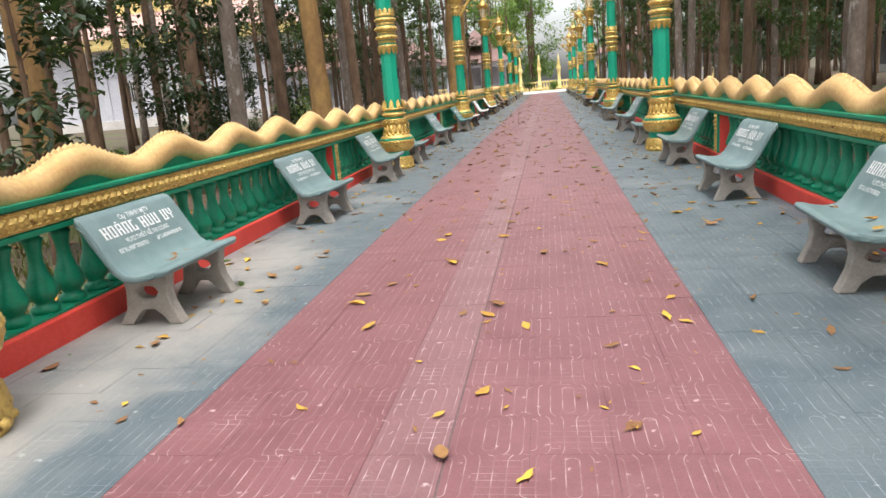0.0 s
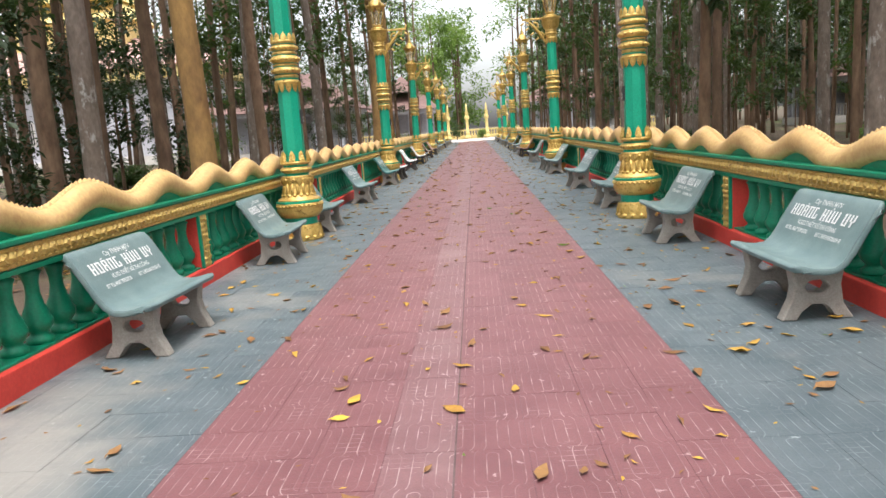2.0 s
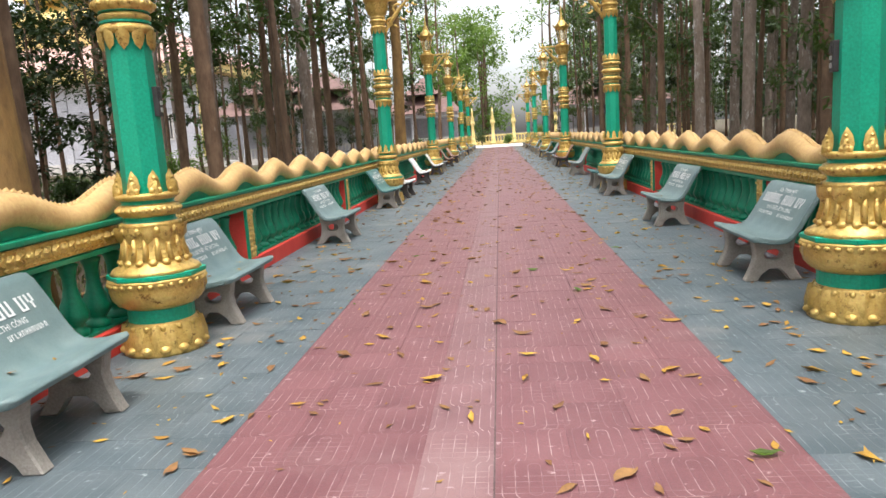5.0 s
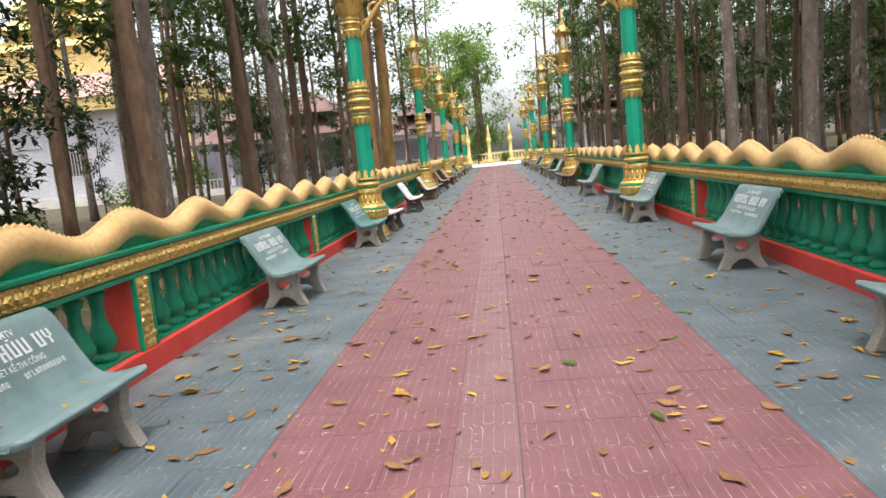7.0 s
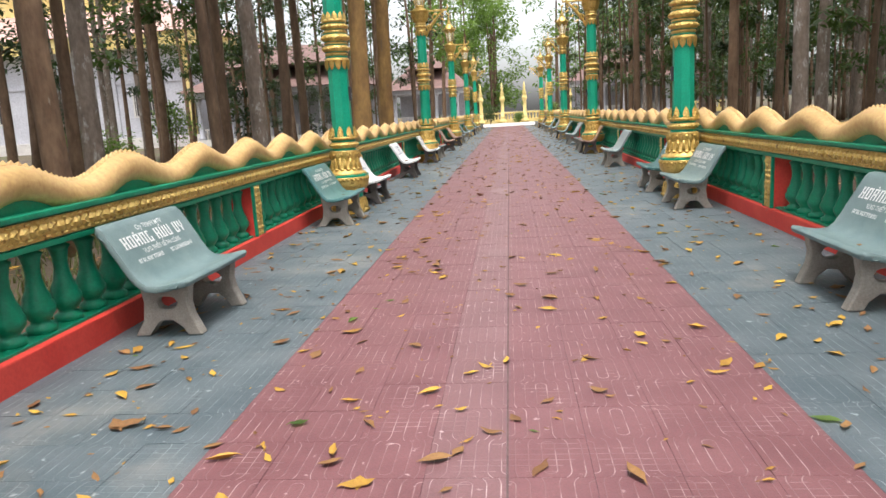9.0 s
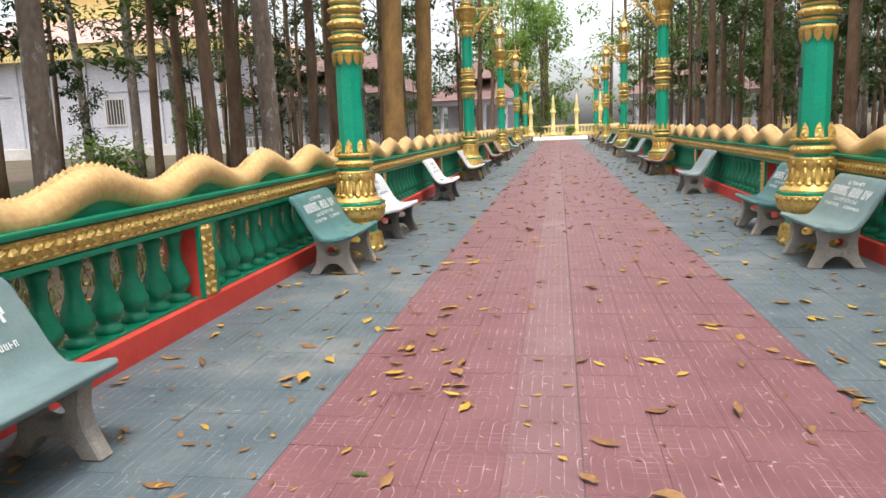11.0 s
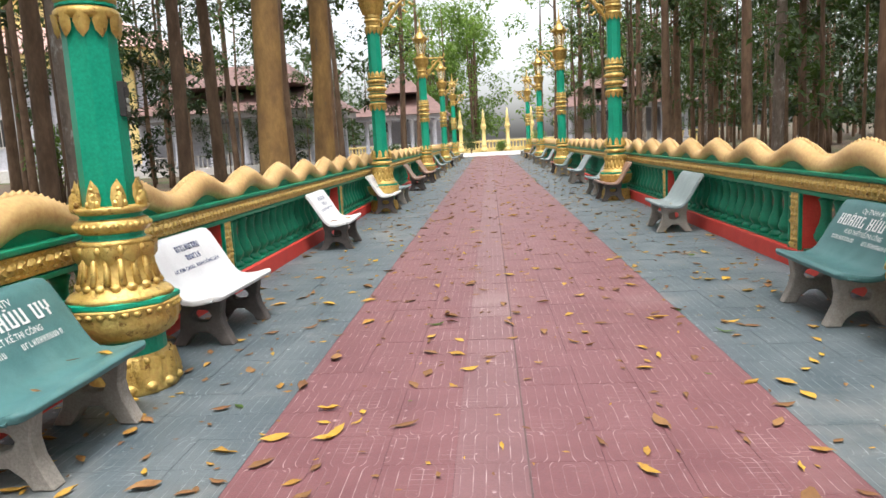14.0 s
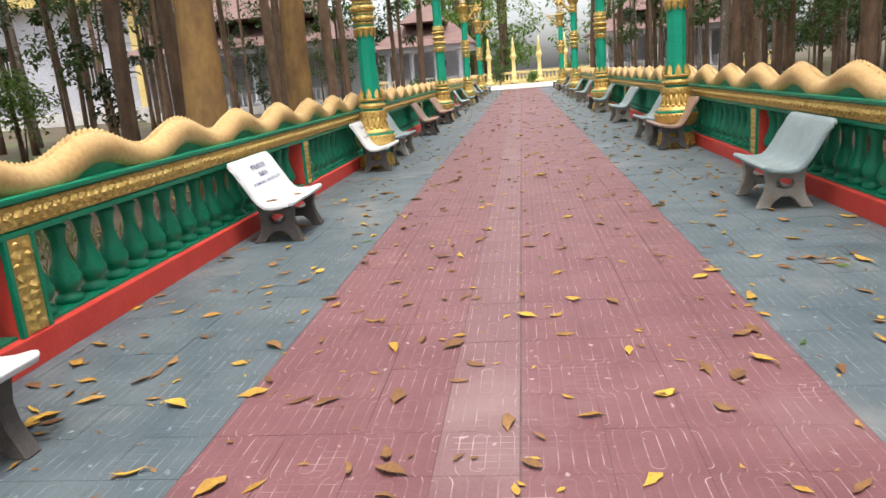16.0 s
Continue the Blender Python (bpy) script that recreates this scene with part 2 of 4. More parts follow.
M_STEEL = mat("steel", (0.5, 0.5, 0.5), (0.6, 0.6, 0.6), 9, 0.35, 0.1, metal=0.8)
M_CONC = mat("pale_concrete", (0.46, 0.43, 0.40), (0.58, 0.55, 0.51), 0.8, 0.9, 0.3, fine=12)
M_GLASS = bpy.data.materials.new("amber_glass")
M_GLASS.use_nodes = True
gb = M_GLASS.node_tree.nodes["Principled BSDF"]
gb.inputs["Base Color"].default_value = (0.95, 0.8, 0.55, 1)
gb.inputs["Transmission Weight"].default_value, gb.inputs["Roughness"].default_value = 0.9, 0.12


# ---------------------------------------------------------------- mesh tools
def obj(name, bm, material, parent=None, smooth=False):
    me = bpy.data.meshes.new(name)
    bmesh.ops.recalc_face_normals(bm, faces=bm.faces[:])
    bm.to_mesh(me)
    bm.free()
    for mm in material if isinstance(material, (list, tuple)) else (material,):
        me.materials.append(mm)
    if smooth:
        for p in me.polygons:
            p.use_smooth = True
    ob = new(name, me)
    if parent:
        ob.parent = parent
    return ob


def raw(name, verts, faces, material, parent=None, slots=None, smooth=False):
    me = bpy.data.meshes.new(name)
    me.from_pydata(verts, [], faces)
    for mm in material if isinstance(material, (list, tuple)) else (material,):
        me.materials.append(mm)
    if slots is not None:
        me.polygons.foreach_set("material_index", slots)
    if smooth:
        me.polygons.foreach_set("use_smooth", [True] * len(faces))
    me.update()
    ob = new(name, me)
    if parent:
        ob.parent = parent
    return ob


def box(bm, x0, y0, z0, x1, y1, z1, bevel=0.0, m=None):
    vs = [bm.verts.new((x, y, z)) for x in (x0, x1) for y in (y0, y1) for z in (z0, z1)]
    fs = [bm.faces.new([vs[i] for i in q]) for q in ((0, 1, 3, 2), (4, 6, 7, 5), (0, 4, 5, 1), (2, 3, 7, 6), (0, 2, 6, 4), (1, 5, 7, 3))]
    if bevel:
        es = list({e for f in fs for e in f.edges})
        r = bmesh.ops.bevel(bm, geom=es, offset=bevel, segments=2, affect="EDGES", profile=0.6)
        vs = list({v for f in r["faces"] for v in f.verts} | {v for v in vs if v.is_valid})
    if m:
        bmesh.ops.transform(bm, matrix=m, verts=[v for v in vs if v.is_valid])
    return vs


def lathe(bm, prof, n=16, cx=0.0, cy=0.0, phase=0.0, cap=True):
    rings = []
    for r, z in prof:
        rings.append([bm.verts.new((cx + r * math.cos(phase + k * math.tau / n), cy + r * math.sin(phase + k * math.tau / n), z)) for k in range(n)])
    for a, b in zip(rings, rings[1:]):
        for k in range(n):
            bm.faces.new((a[k], a[(k + 1) % n], b[(k + 1) % n], b[k]))
    if cap:
        bm.faces.new(rings[0][::-1])
        bm.faces.new(rings[-1])


def tube(bm, pts, radii, n=8, cap=True):
    rings = []
    for i, p in enumerate(pts):
        a, b = Vector(pts[max(i - 1, 0)]), Vector(pts[min(i + 1, len(pts) - 1)])
        d = (b - a).normalized()
        s = d.cross(Vector((0, 1, 0.01)) if abs(d.y) < 0.9 else Vector((1, 0, 0))).normalized()
        q = d.cross(s)
        rings.append([bm.verts.new(Vector(p) + radii[i] * (s * math.cos(k * math.tau / n) + q * math.sin(k * math.tau / n))) for k in range(n)])
    for a, b in zip(rings, rings[1:]):
        for k in range(n):
            bm.faces.new((a[k], a[(k + 1) % n], b[(k + 1) % n], b[k]))
    if cap:
        bm.faces.new(rings[0][::-1])
        bm.faces.new(rings[-1])


def petals(bm, n, r0, z0, r1, z1, width, depth, down=False):
    """A ring of raised pointed petals from radius r0 at z0 to r1 at z1."""
    for k in range(n):
        a = k * math.tau / n
        ca, sa = math.cos(a), math.sin(a)

        def at(s, w, out):
            r, z = r0 + (r1 - r0) * s + out, z0 + (z1 - z0) * s
            return bm.verts.new((r * ca - w * sa, r * sa + w * ca, z))

        rows = []
        for s, w in ((0.0, 0.75), (0.35, 1.0), (0.7, 0.7)):
            rows.append((at(s, -w * width / 2, -0.012), at(s, 0, depth * 1.35), at(s, w * width / 2, -0.012)))
        tip = at(1.0, 0, depth * 0.45)
        for p, q in zip(rows, rows[1:]):
            bm.faces.new((p[0], p[1], q[1], q[0]))
            bm.faces.new((p[1], p[2], q[2], q[1]))
        bm.faces.new((rows[-1][0], rows[-1][1], tip))
        bm.faces.new((rows[-1][1], rows[-1][2], tip))


# ---------------------------------------------------------------- plan
LEFT, RIGHT = -3.42, 2.58          # inner faces of the two plinths
Y0, Y1 = -6.0, 86.0                # the balustrades' ends
LAMPS = [3.0] + [14.52 + 11.92 * k for k in range(6)]
rng = random.Random(7)

# ground
bm = bmesh.new()
bmesh.ops.create_grid(bm, x_segments=60, y_segments=60, size=1.0)
for v in bm.verts:
    for i in (0, 1):
        v.co[i] = math.copysign(abs(v.co[i]) ** 3 * 1500, v.co[i])
    v.co.y += 40
    far = max(0, min(1, (abs(v.co.x + 0.4) - 4) / 10))
    v.co.z = -0.06 + far * 0.12 * noise.noise(Vector((v.co.x * 0.1, v.co.y * 0.1, 0)))
tagged(obj("ground", bm, M_GROUND, smooth=True), "brown woodland soil with leaf litter and thin grass", "ground", kind="structure")


# ---------------------------------------------------------------- balustrade
BALUSTER = ((0.075, 0.0), (0.095, 0.012), (0.098, 0.05), (0.07, 0.068), (0.062, 0.085), (0.080, 0.105), (0.108, 0.145), (0.112, 0.185), (0.092, 0.225), (0.094, 0.24), (0.066, 0.30),
            (0.050, 0.38), (0.050, 0.45), (0.064, 0.515), (0.080, 0.545), (0.056, 0.56), (0.062, 0.575), (0.062, 0.60))


def baluster_mesh():
    bm = bmesh.new()
    lathe(bm, BALUSTER, 9)
    o = obj("baluster", bm, M_GREEN, smooth=True)
    me = o.data
    bpy.data.objects.remove(o)
    return me


def balustrade(side, inner, crest, pilasters, me):
    """side +1: the rail stands to the left of its inner face (towards -x); -1: to the right."""
    s = -side
    root = new("balustrade", None)
    root.location = (inner, 0, 0)
    tagged(root, "green cement balustrade with red plinth, gilded frieze and wavy golden serpent", "balustrade", group="balustrades along the walk", kind="structure")

    def strip(name, x0, x1, z0, z1, material, bevel=0.008):
        bm = bmesh.new()
        box(bm, min(s * x0, s * x1), Y0, z0, max(s * x0, s * x1), Y1, z1, bevel)
        return obj(name, bm, material, root)

    strip("plinth", 0.0, 0.36, -0.1, 0.195, M_REDP, 0.012)
    strip("bottom_rail", 0.06, 0.31, 0.19, 0.215, M_GREEN, 0.006)
    strip("rail", 0.035, 0.33, 0.80, 1.0, M_GREEN)
    strip("rail_lip", 0.0, 0.36, 0.995, 1.035, M_GREEN, 0.01)
    strip("rail_foot", 0.015, 0.345, 0.795, 0.835, M_GREEN, 0.008)
    # gilded frieze with a running chain of bosses
    bm = bmesh.new()
    box(bm, min(s * 0.02, s * 0.05), Y0, 0.845, max(s * 0.02, s * 0.05), Y1, 0.985)
    obj("frieze", bm, M_GOLD, root)
    vs, fs = [], []
    y, k = Y0 + 0.05, 0
    while y < Y1:
        for dz, w, h, o in ((0.915, 0.048, 0.046, 0.026), (0.968, 0.03, 0.014, 0.012), (0.862, 0.03, 0.014, 0.012)):
            if dz != 0.915 and y > 42:
                continue
            yy = y + (0.046 if dz != 0.915 else 0)
            b0 = len(vs)
            for t in range(6):
                vs.append((s * 0.019, yy + w * math.cos(t * math.tau / 6), dz + h * math.sin(t * math.tau / 6)))
            for t in range(6):
                vs.append((s * (0.019 - o * 0.75), yy + (0.42 + 0.26 * (t % 2)) * w * math.cos(t * math.tau / 6), dz + (0.42 + 0.26 * (t % 2)) * h * math.sin(t * math.tau / 6)))
            vs.append((s * (0.019 - o * 0.45 if k % 2 else 0.019 - o), yy, dz))
            for t in range(6):
                u = (t + 1) % 6
                fs.append((b0 + t, b0 + u, b0 + 6 + u, b0 + 6 + t))
                fs.append((b0 + 6 + t, b0 + 6 + u, b0 + 12))
        y += 0.092
        k += 1
    tagged(raw("frieze_relief", vs, fs, M_GOLD, root), kind="stuff")
    # the serpent's body
    per, bm = 1.408, bmesh.new()
    mid = s * 0.17
    pts, rad = [], []
    y = Y0 + 0.2
    while y < Y1 - 0.2:
        c = math.cos((y - crest) * math.tau / per)
        pts.append((mid, y, 1.138 + 0.082 * c))
        rad.append(0.128)
        y += per / 14
    tube(bm, pts, rad, 12)
    obj("serpent_body", bm, M_SNAKE, root, True)
    # green fillets under each arch
    bm = bmesh.new()
    box(bm, min(mid - 0.07, mid + 0.07), Y0 + 0.2, 1.03, max(mid - 0.07, mid + 0.07), Y1 - 0.2, 1.15)
    obj("fillet", bm, M_GREEN, root)
    # crest scales along the back
    vs, fs = [], []
    y = Y0 + 0.3
    while y < Y1 - 0.3:
        ph = (y - crest) * math.tau / per
        z, sl = 1.138 + 0.082 * math.cos(ph), -0.082 * math.tau / per * math.sin(ph)
        nl = math.hypot(1, sl)
        t, q = Vector((0, 1 / nl, sl / nl)), Vector((0, -sl / nl, 1 / nl))
        c = Vector((mid, y, z)) + q * 0.124
        b0 = len(vs)
        for a, b_, h in ((-1, -1, 0), (1, -1, 0), (1, 1, 0), (-1, 1, 0), (0, 0.6, 1)):
            vs.append(tuple(c + Vector((1, 0, 0)) * a * 0.022 + t * b_ * 0.026 + q * h * 0.03))
        fs += [(b0, b0 + 1, b0 + 4), (b0 + 1, b0 + 2, b0 + 4), (b0 + 2, b0 + 3, b0 + 4), (b0 + 3, b0, b0 + 4)]
        y += 0.058
    tagged(raw("back_scales", vs, fs, M_SNAKE, root), kind="stuff")
    # pilasters with gilded panels, four to a bay
    pil = list(pilasters)
    while pil[-1] < Y1 - 7:
        pil.append(pil[-1] + 5.96)
    for y in pil:
        bm = bmesh.new()
        box(bm, min(s * 0.03, s * 0.33), y - 0.135, 0.195, max(s * 0.03, s * 0.33), y + 0.135, 0.80, 0.006)
        p = obj("pilaster", bm, M_REDP, root)
        bm = bmesh.new()
        for a, b_ in ((-0.137, -0.105), (0.105, 0.137)):
            box(bm, min(s * 0.008, s * 0.045), y + a, 0.197, max(s * 0.008, s * 0.045), y + b_, 0.797, 0.004)
        obj("pilaster_edge", bm, M_GREEN, root)
        bm = bmesh.new()
        box(bm, min(s * 0.018, s * 0.04), y - 0.104, 0.2, max(s * 0.018, s * 0.04), y + 0.104, 0.795)
        for i in range(9):
            z = 0.235 + i * 0.064
            for dy in (-0.05, 0.05):
                yy = y + dy + rng.uniform(-0.02, 0.02)
                rr = rng.uniform(0.8, 1.35)
                vs6 = [bm.verts.new((s * 0.017, yy + rr * 0.048 * math.cos(t * math.tau / 6 + i), z + rr * 0.036 * math.sin(t * math.tau / 6 + i))) for t in range(6)]
                top = bm.verts.new((s * rng.uniform(-0.016, 0.002), yy + rng.uniform(-0.03, 0.03), z + rng.uniform(-0.025, 0.025)))
                for t in range(6):
                    bm.faces.new((vs6[t], vs6[(t + 1) % 6], top))
        obj("gilded_panel", bm, M_GOLD, root)
    y = Y0 + 0.2
    while y < Y1 - 0.1:
        if all(abs(y - q) > 0.2 for q in pil):
            b = new("baluster", me)
            b.parent = root
            b.location = (s * 0.18, y, 0.205)
            b.rotation_euler = (0, 0, rng.random())
        y += 0.3025
    return root


BAL = baluster_mesh()
balustrade(1, LEFT, 16.37, (-0.4, 5.95, 11.38, 17.6, 23.18, 29.33, 35.2), BAL)
balustrade(-1, RIGHT, 20.06, (0.0, 6.1, 11.85, 17.75, 23.66, 29.65, 35.3), BAL)


# ---------------------------------------------------------------- lamp posts
def beads(bm, n, r, z, s, tall=1.0, phase=0.0):
    """A ring of small raised bosses."""
    for k in range(n):
        a = phase + k * math.tau / n
        o, t = Vector((math.cos(a), math.sin(a), 0)), Vector((-math.sin(a), math.cos(a), 0))
        c = o * r + Vector((0, 0, z))
        rim = [bm.verts.new(c + t * s * math.cos(q * math.tau / 8) + Vector((0, 0, s * tall * math.sin(q * math.tau / 8)))) for q in range(8)]
        mid = [bm.verts.new(c + o * s * 0.55 + t * s * 0.6 * math.cos(q * math.tau / 8) + Vector((0, 0, s * tall * 0.6 * math.sin(q * math.tau / 8)))) for q in range(8)]
        tip = bm.verts.new(c + o * s * 0.8)
        for q in range(8):
            p = (q + 1) % 8
            bm.faces.new((rim[q], rim[p], mid[p], mid[q]))
            bm.faces.new((mid[q], mid[p], tip))


def lamp_post(x, y, toward):
    root = new("lamp_post", None)
    tagged(root, "tall green lamp post with gilded lotus base, ring bands and lantern", "lamp post", group="lamp posts along the walk")
    bm = bmesh.new()
    lathe(bm, ((0.335, -0.01), (0.345, 0.03), (0.325, 0.07), (0.33, 0.12), (0.305, 0.20), (0.285, 0.25), (0.27, 0.255)), 24)
    petals(bm, 14, 0.29, 0.235, 0.335, 0.05, 0.13, 0.03)
    beads(bm, 14, 0.335, 0.05, 0.05, 0.7, math.pi / 14)
    beads(bm, 28, 0.30, 0.215, 0.026)
    bmesh.ops.scale(bm, vec=(0.91, 0.91, 1.0), verts=bm.verts)
    obj("lotus_foot", bm, M_GOLD, root, True)
    bm = bmesh.new()
    lathe(bm, ((0.275, 0.24), (0.275, 0.375)), 24)
    lathe(bm, ((0.39, 0.585), (0.405, 0.60), (0.405, 0.625), (0.385, 0.632)), 8, phase=math.pi / 8)
    bmesh.ops.scale(bm, vec=(0.91, 0.91, 1.0), verts=bm.verts)
    obj("green_band", bm, M_TEAL, root)
    bm = bmesh.new()
    lathe(bm, ((0.285, 0.36), (0.33, 0.385), (0.375, 0.43), (0.39, 0.49), (0.385, 0.55), (0.40, 0.575), (0.40, 0.59)), 24)
    petals(bm, 16, 0.30, 0.385, 0.385, 0.53, 0.13, 0.03)
    beads(bm, 30, 0.388, 0.555, 0.03, 0.8)
    bmesh.ops.scale(bm, vec=(0.91, 0.91, 1.0), verts=bm.verts)
    obj("lotus_bowl", bm, M_GOLD, root, True)
    bm = bmesh.new()
    lathe(bm, ((0.375, 0.628), (0.35, 0.66), (0.29, 0.69), (0.265, 0.74), (0.235, 0.84), (0.235, 0.93), (0.25, 0.985), (0.255, 1.01), (0.20, 1.02)), 24)
    beads(bm, 16, 0.272, 0.715, 0.042, 0.7)
    for k in range(16):
        a = (k + 0.5) * math.tau / 16
        tube(bm, [(q * math.cos(a), q * math.sin(a), z) for q, z in ((0.262, 0.73), (0.238, 0.82), (0.236, 0.90))], [0.03, 0.027, 0.02], 6)
    petals(bm, 10, 0.256, 0.985, 0.240, 0.86, 0.15, 0.03)
    beads(bm, 10, 0.252, 0.955, 0.026, 1.2, math.pi / 10)
    bmesh.ops.scale(bm, vec=(0.91, 0.91, 1.0), verts=bm.verts)
    obj("bell", bm, M_GOLD, root, True)
    bm = bmesh.new()
    lathe(bm, ((0.205, 1.01), (0.19, 1.03), (0.19, 1.06)), 20)
    lathe(bm, ((0.20, 1.15), (0.19, 1.165), (0.2, 1.185)), 20)
    obj("green_neck", bm, M_TEAL, root)
    bm = bmesh.new()
    lathe(bm, ((0.19, 1.055), (0.225, 1.075), (0.24, 1.11), (0.225, 1.14), (0.195, 1.155)), 20)
    lathe(bm, ((0.195, 1.18), (0.235, 1.20), (0.245, 1.225), (0.20, 1.235)), 20)
    beads(bm, 32, 0.232, 1.108, 0.02)
    petals(bm, 8, 0.205, 1.225, 0.19, 1.41, 0.10, 0.016)
    petals(bm, 8, 0.215, 1.225, 0.205, 1.34, 0.075, 0.026)
    for z, q in ((1.26, 0.03), (1.305, 0.024), (1.345, 0.018)):
        beads(bm, 8, 0.212, z, q, 0.9)
    for off in (-0.13, 0.13):
        beads(bm, 8, 0.212, 1.25, 0.024, 1.2, off)
    obj("crown", bm, M_GOLD, root, True)
    bm = bmesh.new()
    lathe(bm, ((0.168, 1.2), (0.160, 2.4), (0.150, 4.2)), 8, phase=math.pi / 8)
    obj("shaft", bm, M_TEAL, root)
    bm = bmesh.new()
    prof = [(0.168, 2.40)]
    for z, r, h in ((2.40, 0.195, 0.07), (2.50, 0.185, 0.05), (2.57, 0.215, 0.08), (2.67, 0.19, 0.04), (2.73, 0.22, 0.09), (2.84, 0.19, 0.05), (2.91, 0.205, 0.07), (3.0, 0.195, 0.06)):
        prof += [(r - 0.02, z), (r, z + h * 0.3), (r, z + h * 0.7), (r - 0.02, z + h), (r - 0.035, z + h + 0.005)]
    lathe(bm, prof, 20)
    petals(bm, 10, 0.19, 2.43, 0.172, 2.28, 0.10, 0.014)
    petals(bm, 10, 0.185, 3.04, 0.165, 3.17, 0.10, 0.014)
    for z, q in ((2.61, 0.212), (2.775, 0.217), (2.945, 0.203)):
        beads(bm, 16, q, z, 0.026)
    obj("ring_band", bm, M_GOLD, root, True)
    bm = bmesh.new()
    for z in (2.475, 2.555, 2.66, 2.715, 2.83, 2.90, 2.99):
        lathe(bm, ((0.16, z), (0.181, z + 0.003), (0.181, z + 0.02), (0.16, z + 0.023)), 16)
    obj("green_ring", bm, M_TEAL, root)
    bm = bmesh.new()
    prof = [(0.155, 4.08)]
    for z, r, h in ((4.1, 0.185, 0.06), (4.18, 0.175, 0.04), (4.24, 0.20, 0.06), (4.32, 0.185, 0.06)):
        prof += [(r - 0.02, z), (r, z + h * 0.3), (r, z + h * 0.7), (r - 0.02, z + h)]
    prof += [(0.19, 4.42), (0.23, 4.52), (0.27, 4.64), (0.275, 4.70), (0.31, 4.72), (0.32, 4.76), (0.2, 4.78)]
    lathe(bm, prof, 20)
    petals(bm, 10, 0.18, 4.12, 0.162, 3.97, 0.10, 0.014)
    petals(bm, 12, 0.19, 4.42, 0.275, 4.66, 0.12, 0.02)
    obj("capital", bm, M_GOLD, root, True)
    # scrolled bracket towards the walk
    bm = bmesh.new()
    d = toward
    box(bm, min(0, d * 0.88), -0.035, 4.71, max(0, d * 0.88), 0.035, 4.765, 0.008)
    arc = [(d * (0.16 + 0.12 * math.sin(t * math.pi) + 0.55 * t ** 2), 0, 3.95 + 0.75 * t ** 0.8) for t in [i / 14 for i in range(15)]]
    tube(bm, arc, [0.022 + 0.03 * math.sin(i / 14 * math.pi) for i in range(15)], 7)
    for cx, cz, r0 in ((0.30, 4.22, 0.11), (0.48, 4.52, 0.12), (0.72, 4.62, 0.08)):
        sp = [(d * (cx + r0 * (1 - t * 0.8) * math.cos(6.5 * t + 1)), 0, cz + r0 * (1 - t * 0.8) * math.sin(6.5 * t + 1)) for t in [i / 14 for i in range(15)]]
        tube(bm, sp, [0.026 * (1.1 - i / 15) + 0.006 for i in range(15)], 6)
    for t in (0.25, 0.45, 0.65, 0.85):
        px, pz = d * (0.2 + 0.75 * t), 3.98 + 0.78 * t
        tube(bm, [(px, 0, pz), (px + d * 0.07, 0, pz - 0.06), (px + d * 0.14, 0, pz - 0.04)], [0.03, 0.022, 0.004], 6)
    tube(bm, [(d * 0.86, 0, 4.77), (d * 0.9, 0, 4.84), (d * 0.86, 0, 4.92)], [0.03, 0.024, 0.004], 6)
    obj("bracket", bm, M_GOLD, root, True)
    # lantern
    bm = bmesh.new()
    lathe(bm, ((0.2, 4.77), (0.2, 4.82), (0.13, 4.84), (0.13, 4.87), (0.155, 4.88), (0.155, 4.91), (0.1, 4.915)), 12)
    for k in range(6):
        a = k * math.tau / 6
        tube(bm, [(0.13 * math.cos(a), 0.13 * math.sin(a), 4.90), (0.235 * math.cos(a), 0.235 * math.sin(a), 5.42)], [0.016, 0.018], 5)
    lathe(bm, ((0.24, 5.40), (0.275, 5.42), (0.31, 5.46), (0.31, 5.49), (0.22, 5.56), (0.13, 5.68), (0.09, 5.76), (0.10, 5.78), (0.06, 5.81), (0.075, 5.85), (0.03, 5.92),
               (0.045, 5.97), (0.02, 6.03), (0.028, 6.08), (0.004, 6.3)), 12)
    petals(bm, 6, 0.30, 5.47, 0.33, 5.60, 0.12, 0.02)
    petals(bm, 6, 0.235, 5.41, 0.215, 5.30, 0.2, 0.01)
    obj("lantern_frame", bm, M_GOLD, root, True)
    bm = bmesh.new()
    lathe(bm, ((0.12, 4.912), (0.215, 5.405)), 6)
    g = obj("lantern_glass", bm, M_GLASS, root)
    g.visible_shadow = False
    # switch box on the shaft
    bm = bmesh.new()
    fx, fy = d * 0.0, 0.155
    box(bm, fx - 0.045, 0.14, 1.80, fx + 0.045, 0.185, 2.02, 0.006)
    box(bm, fx - 0.03, 0.183, 1.93, fx + 0.03, 0.195, 1.985, 0.004)
    obj("switch_box", bm, M_BLACK, root).rotation_euler = (0, 0, -d * radians(80))
    bm = bmesh.new()
    box(bm, fx - 0.022, 0.186, 1.83, fx + 0.022, 0.193, 1.865)
    box(bm, fx - 0.022, 0.186, 1.885, fx + 0.022, 0.193, 1.915)
    obj("switch", bm, M_STEEL, root).rotation_euler = (0, 0, -d * radians(80))
    root.location = (x, y, 0)
    return root


lampL = lamp_post(-3.10, LAMPS[1], 1)
lampR = lamp_post(2.20, LAMPS[1] + 0.15, -1)
for k, y in enumerate(LAMPS):
    if k != 1:
        copy_thing(lampL, pose(-3.10, y, 0))
        copy_thing(lampR, pose(2.20 if k < 2 else 2.30 if k == 2 else 2.26, y + 0.12, 0))


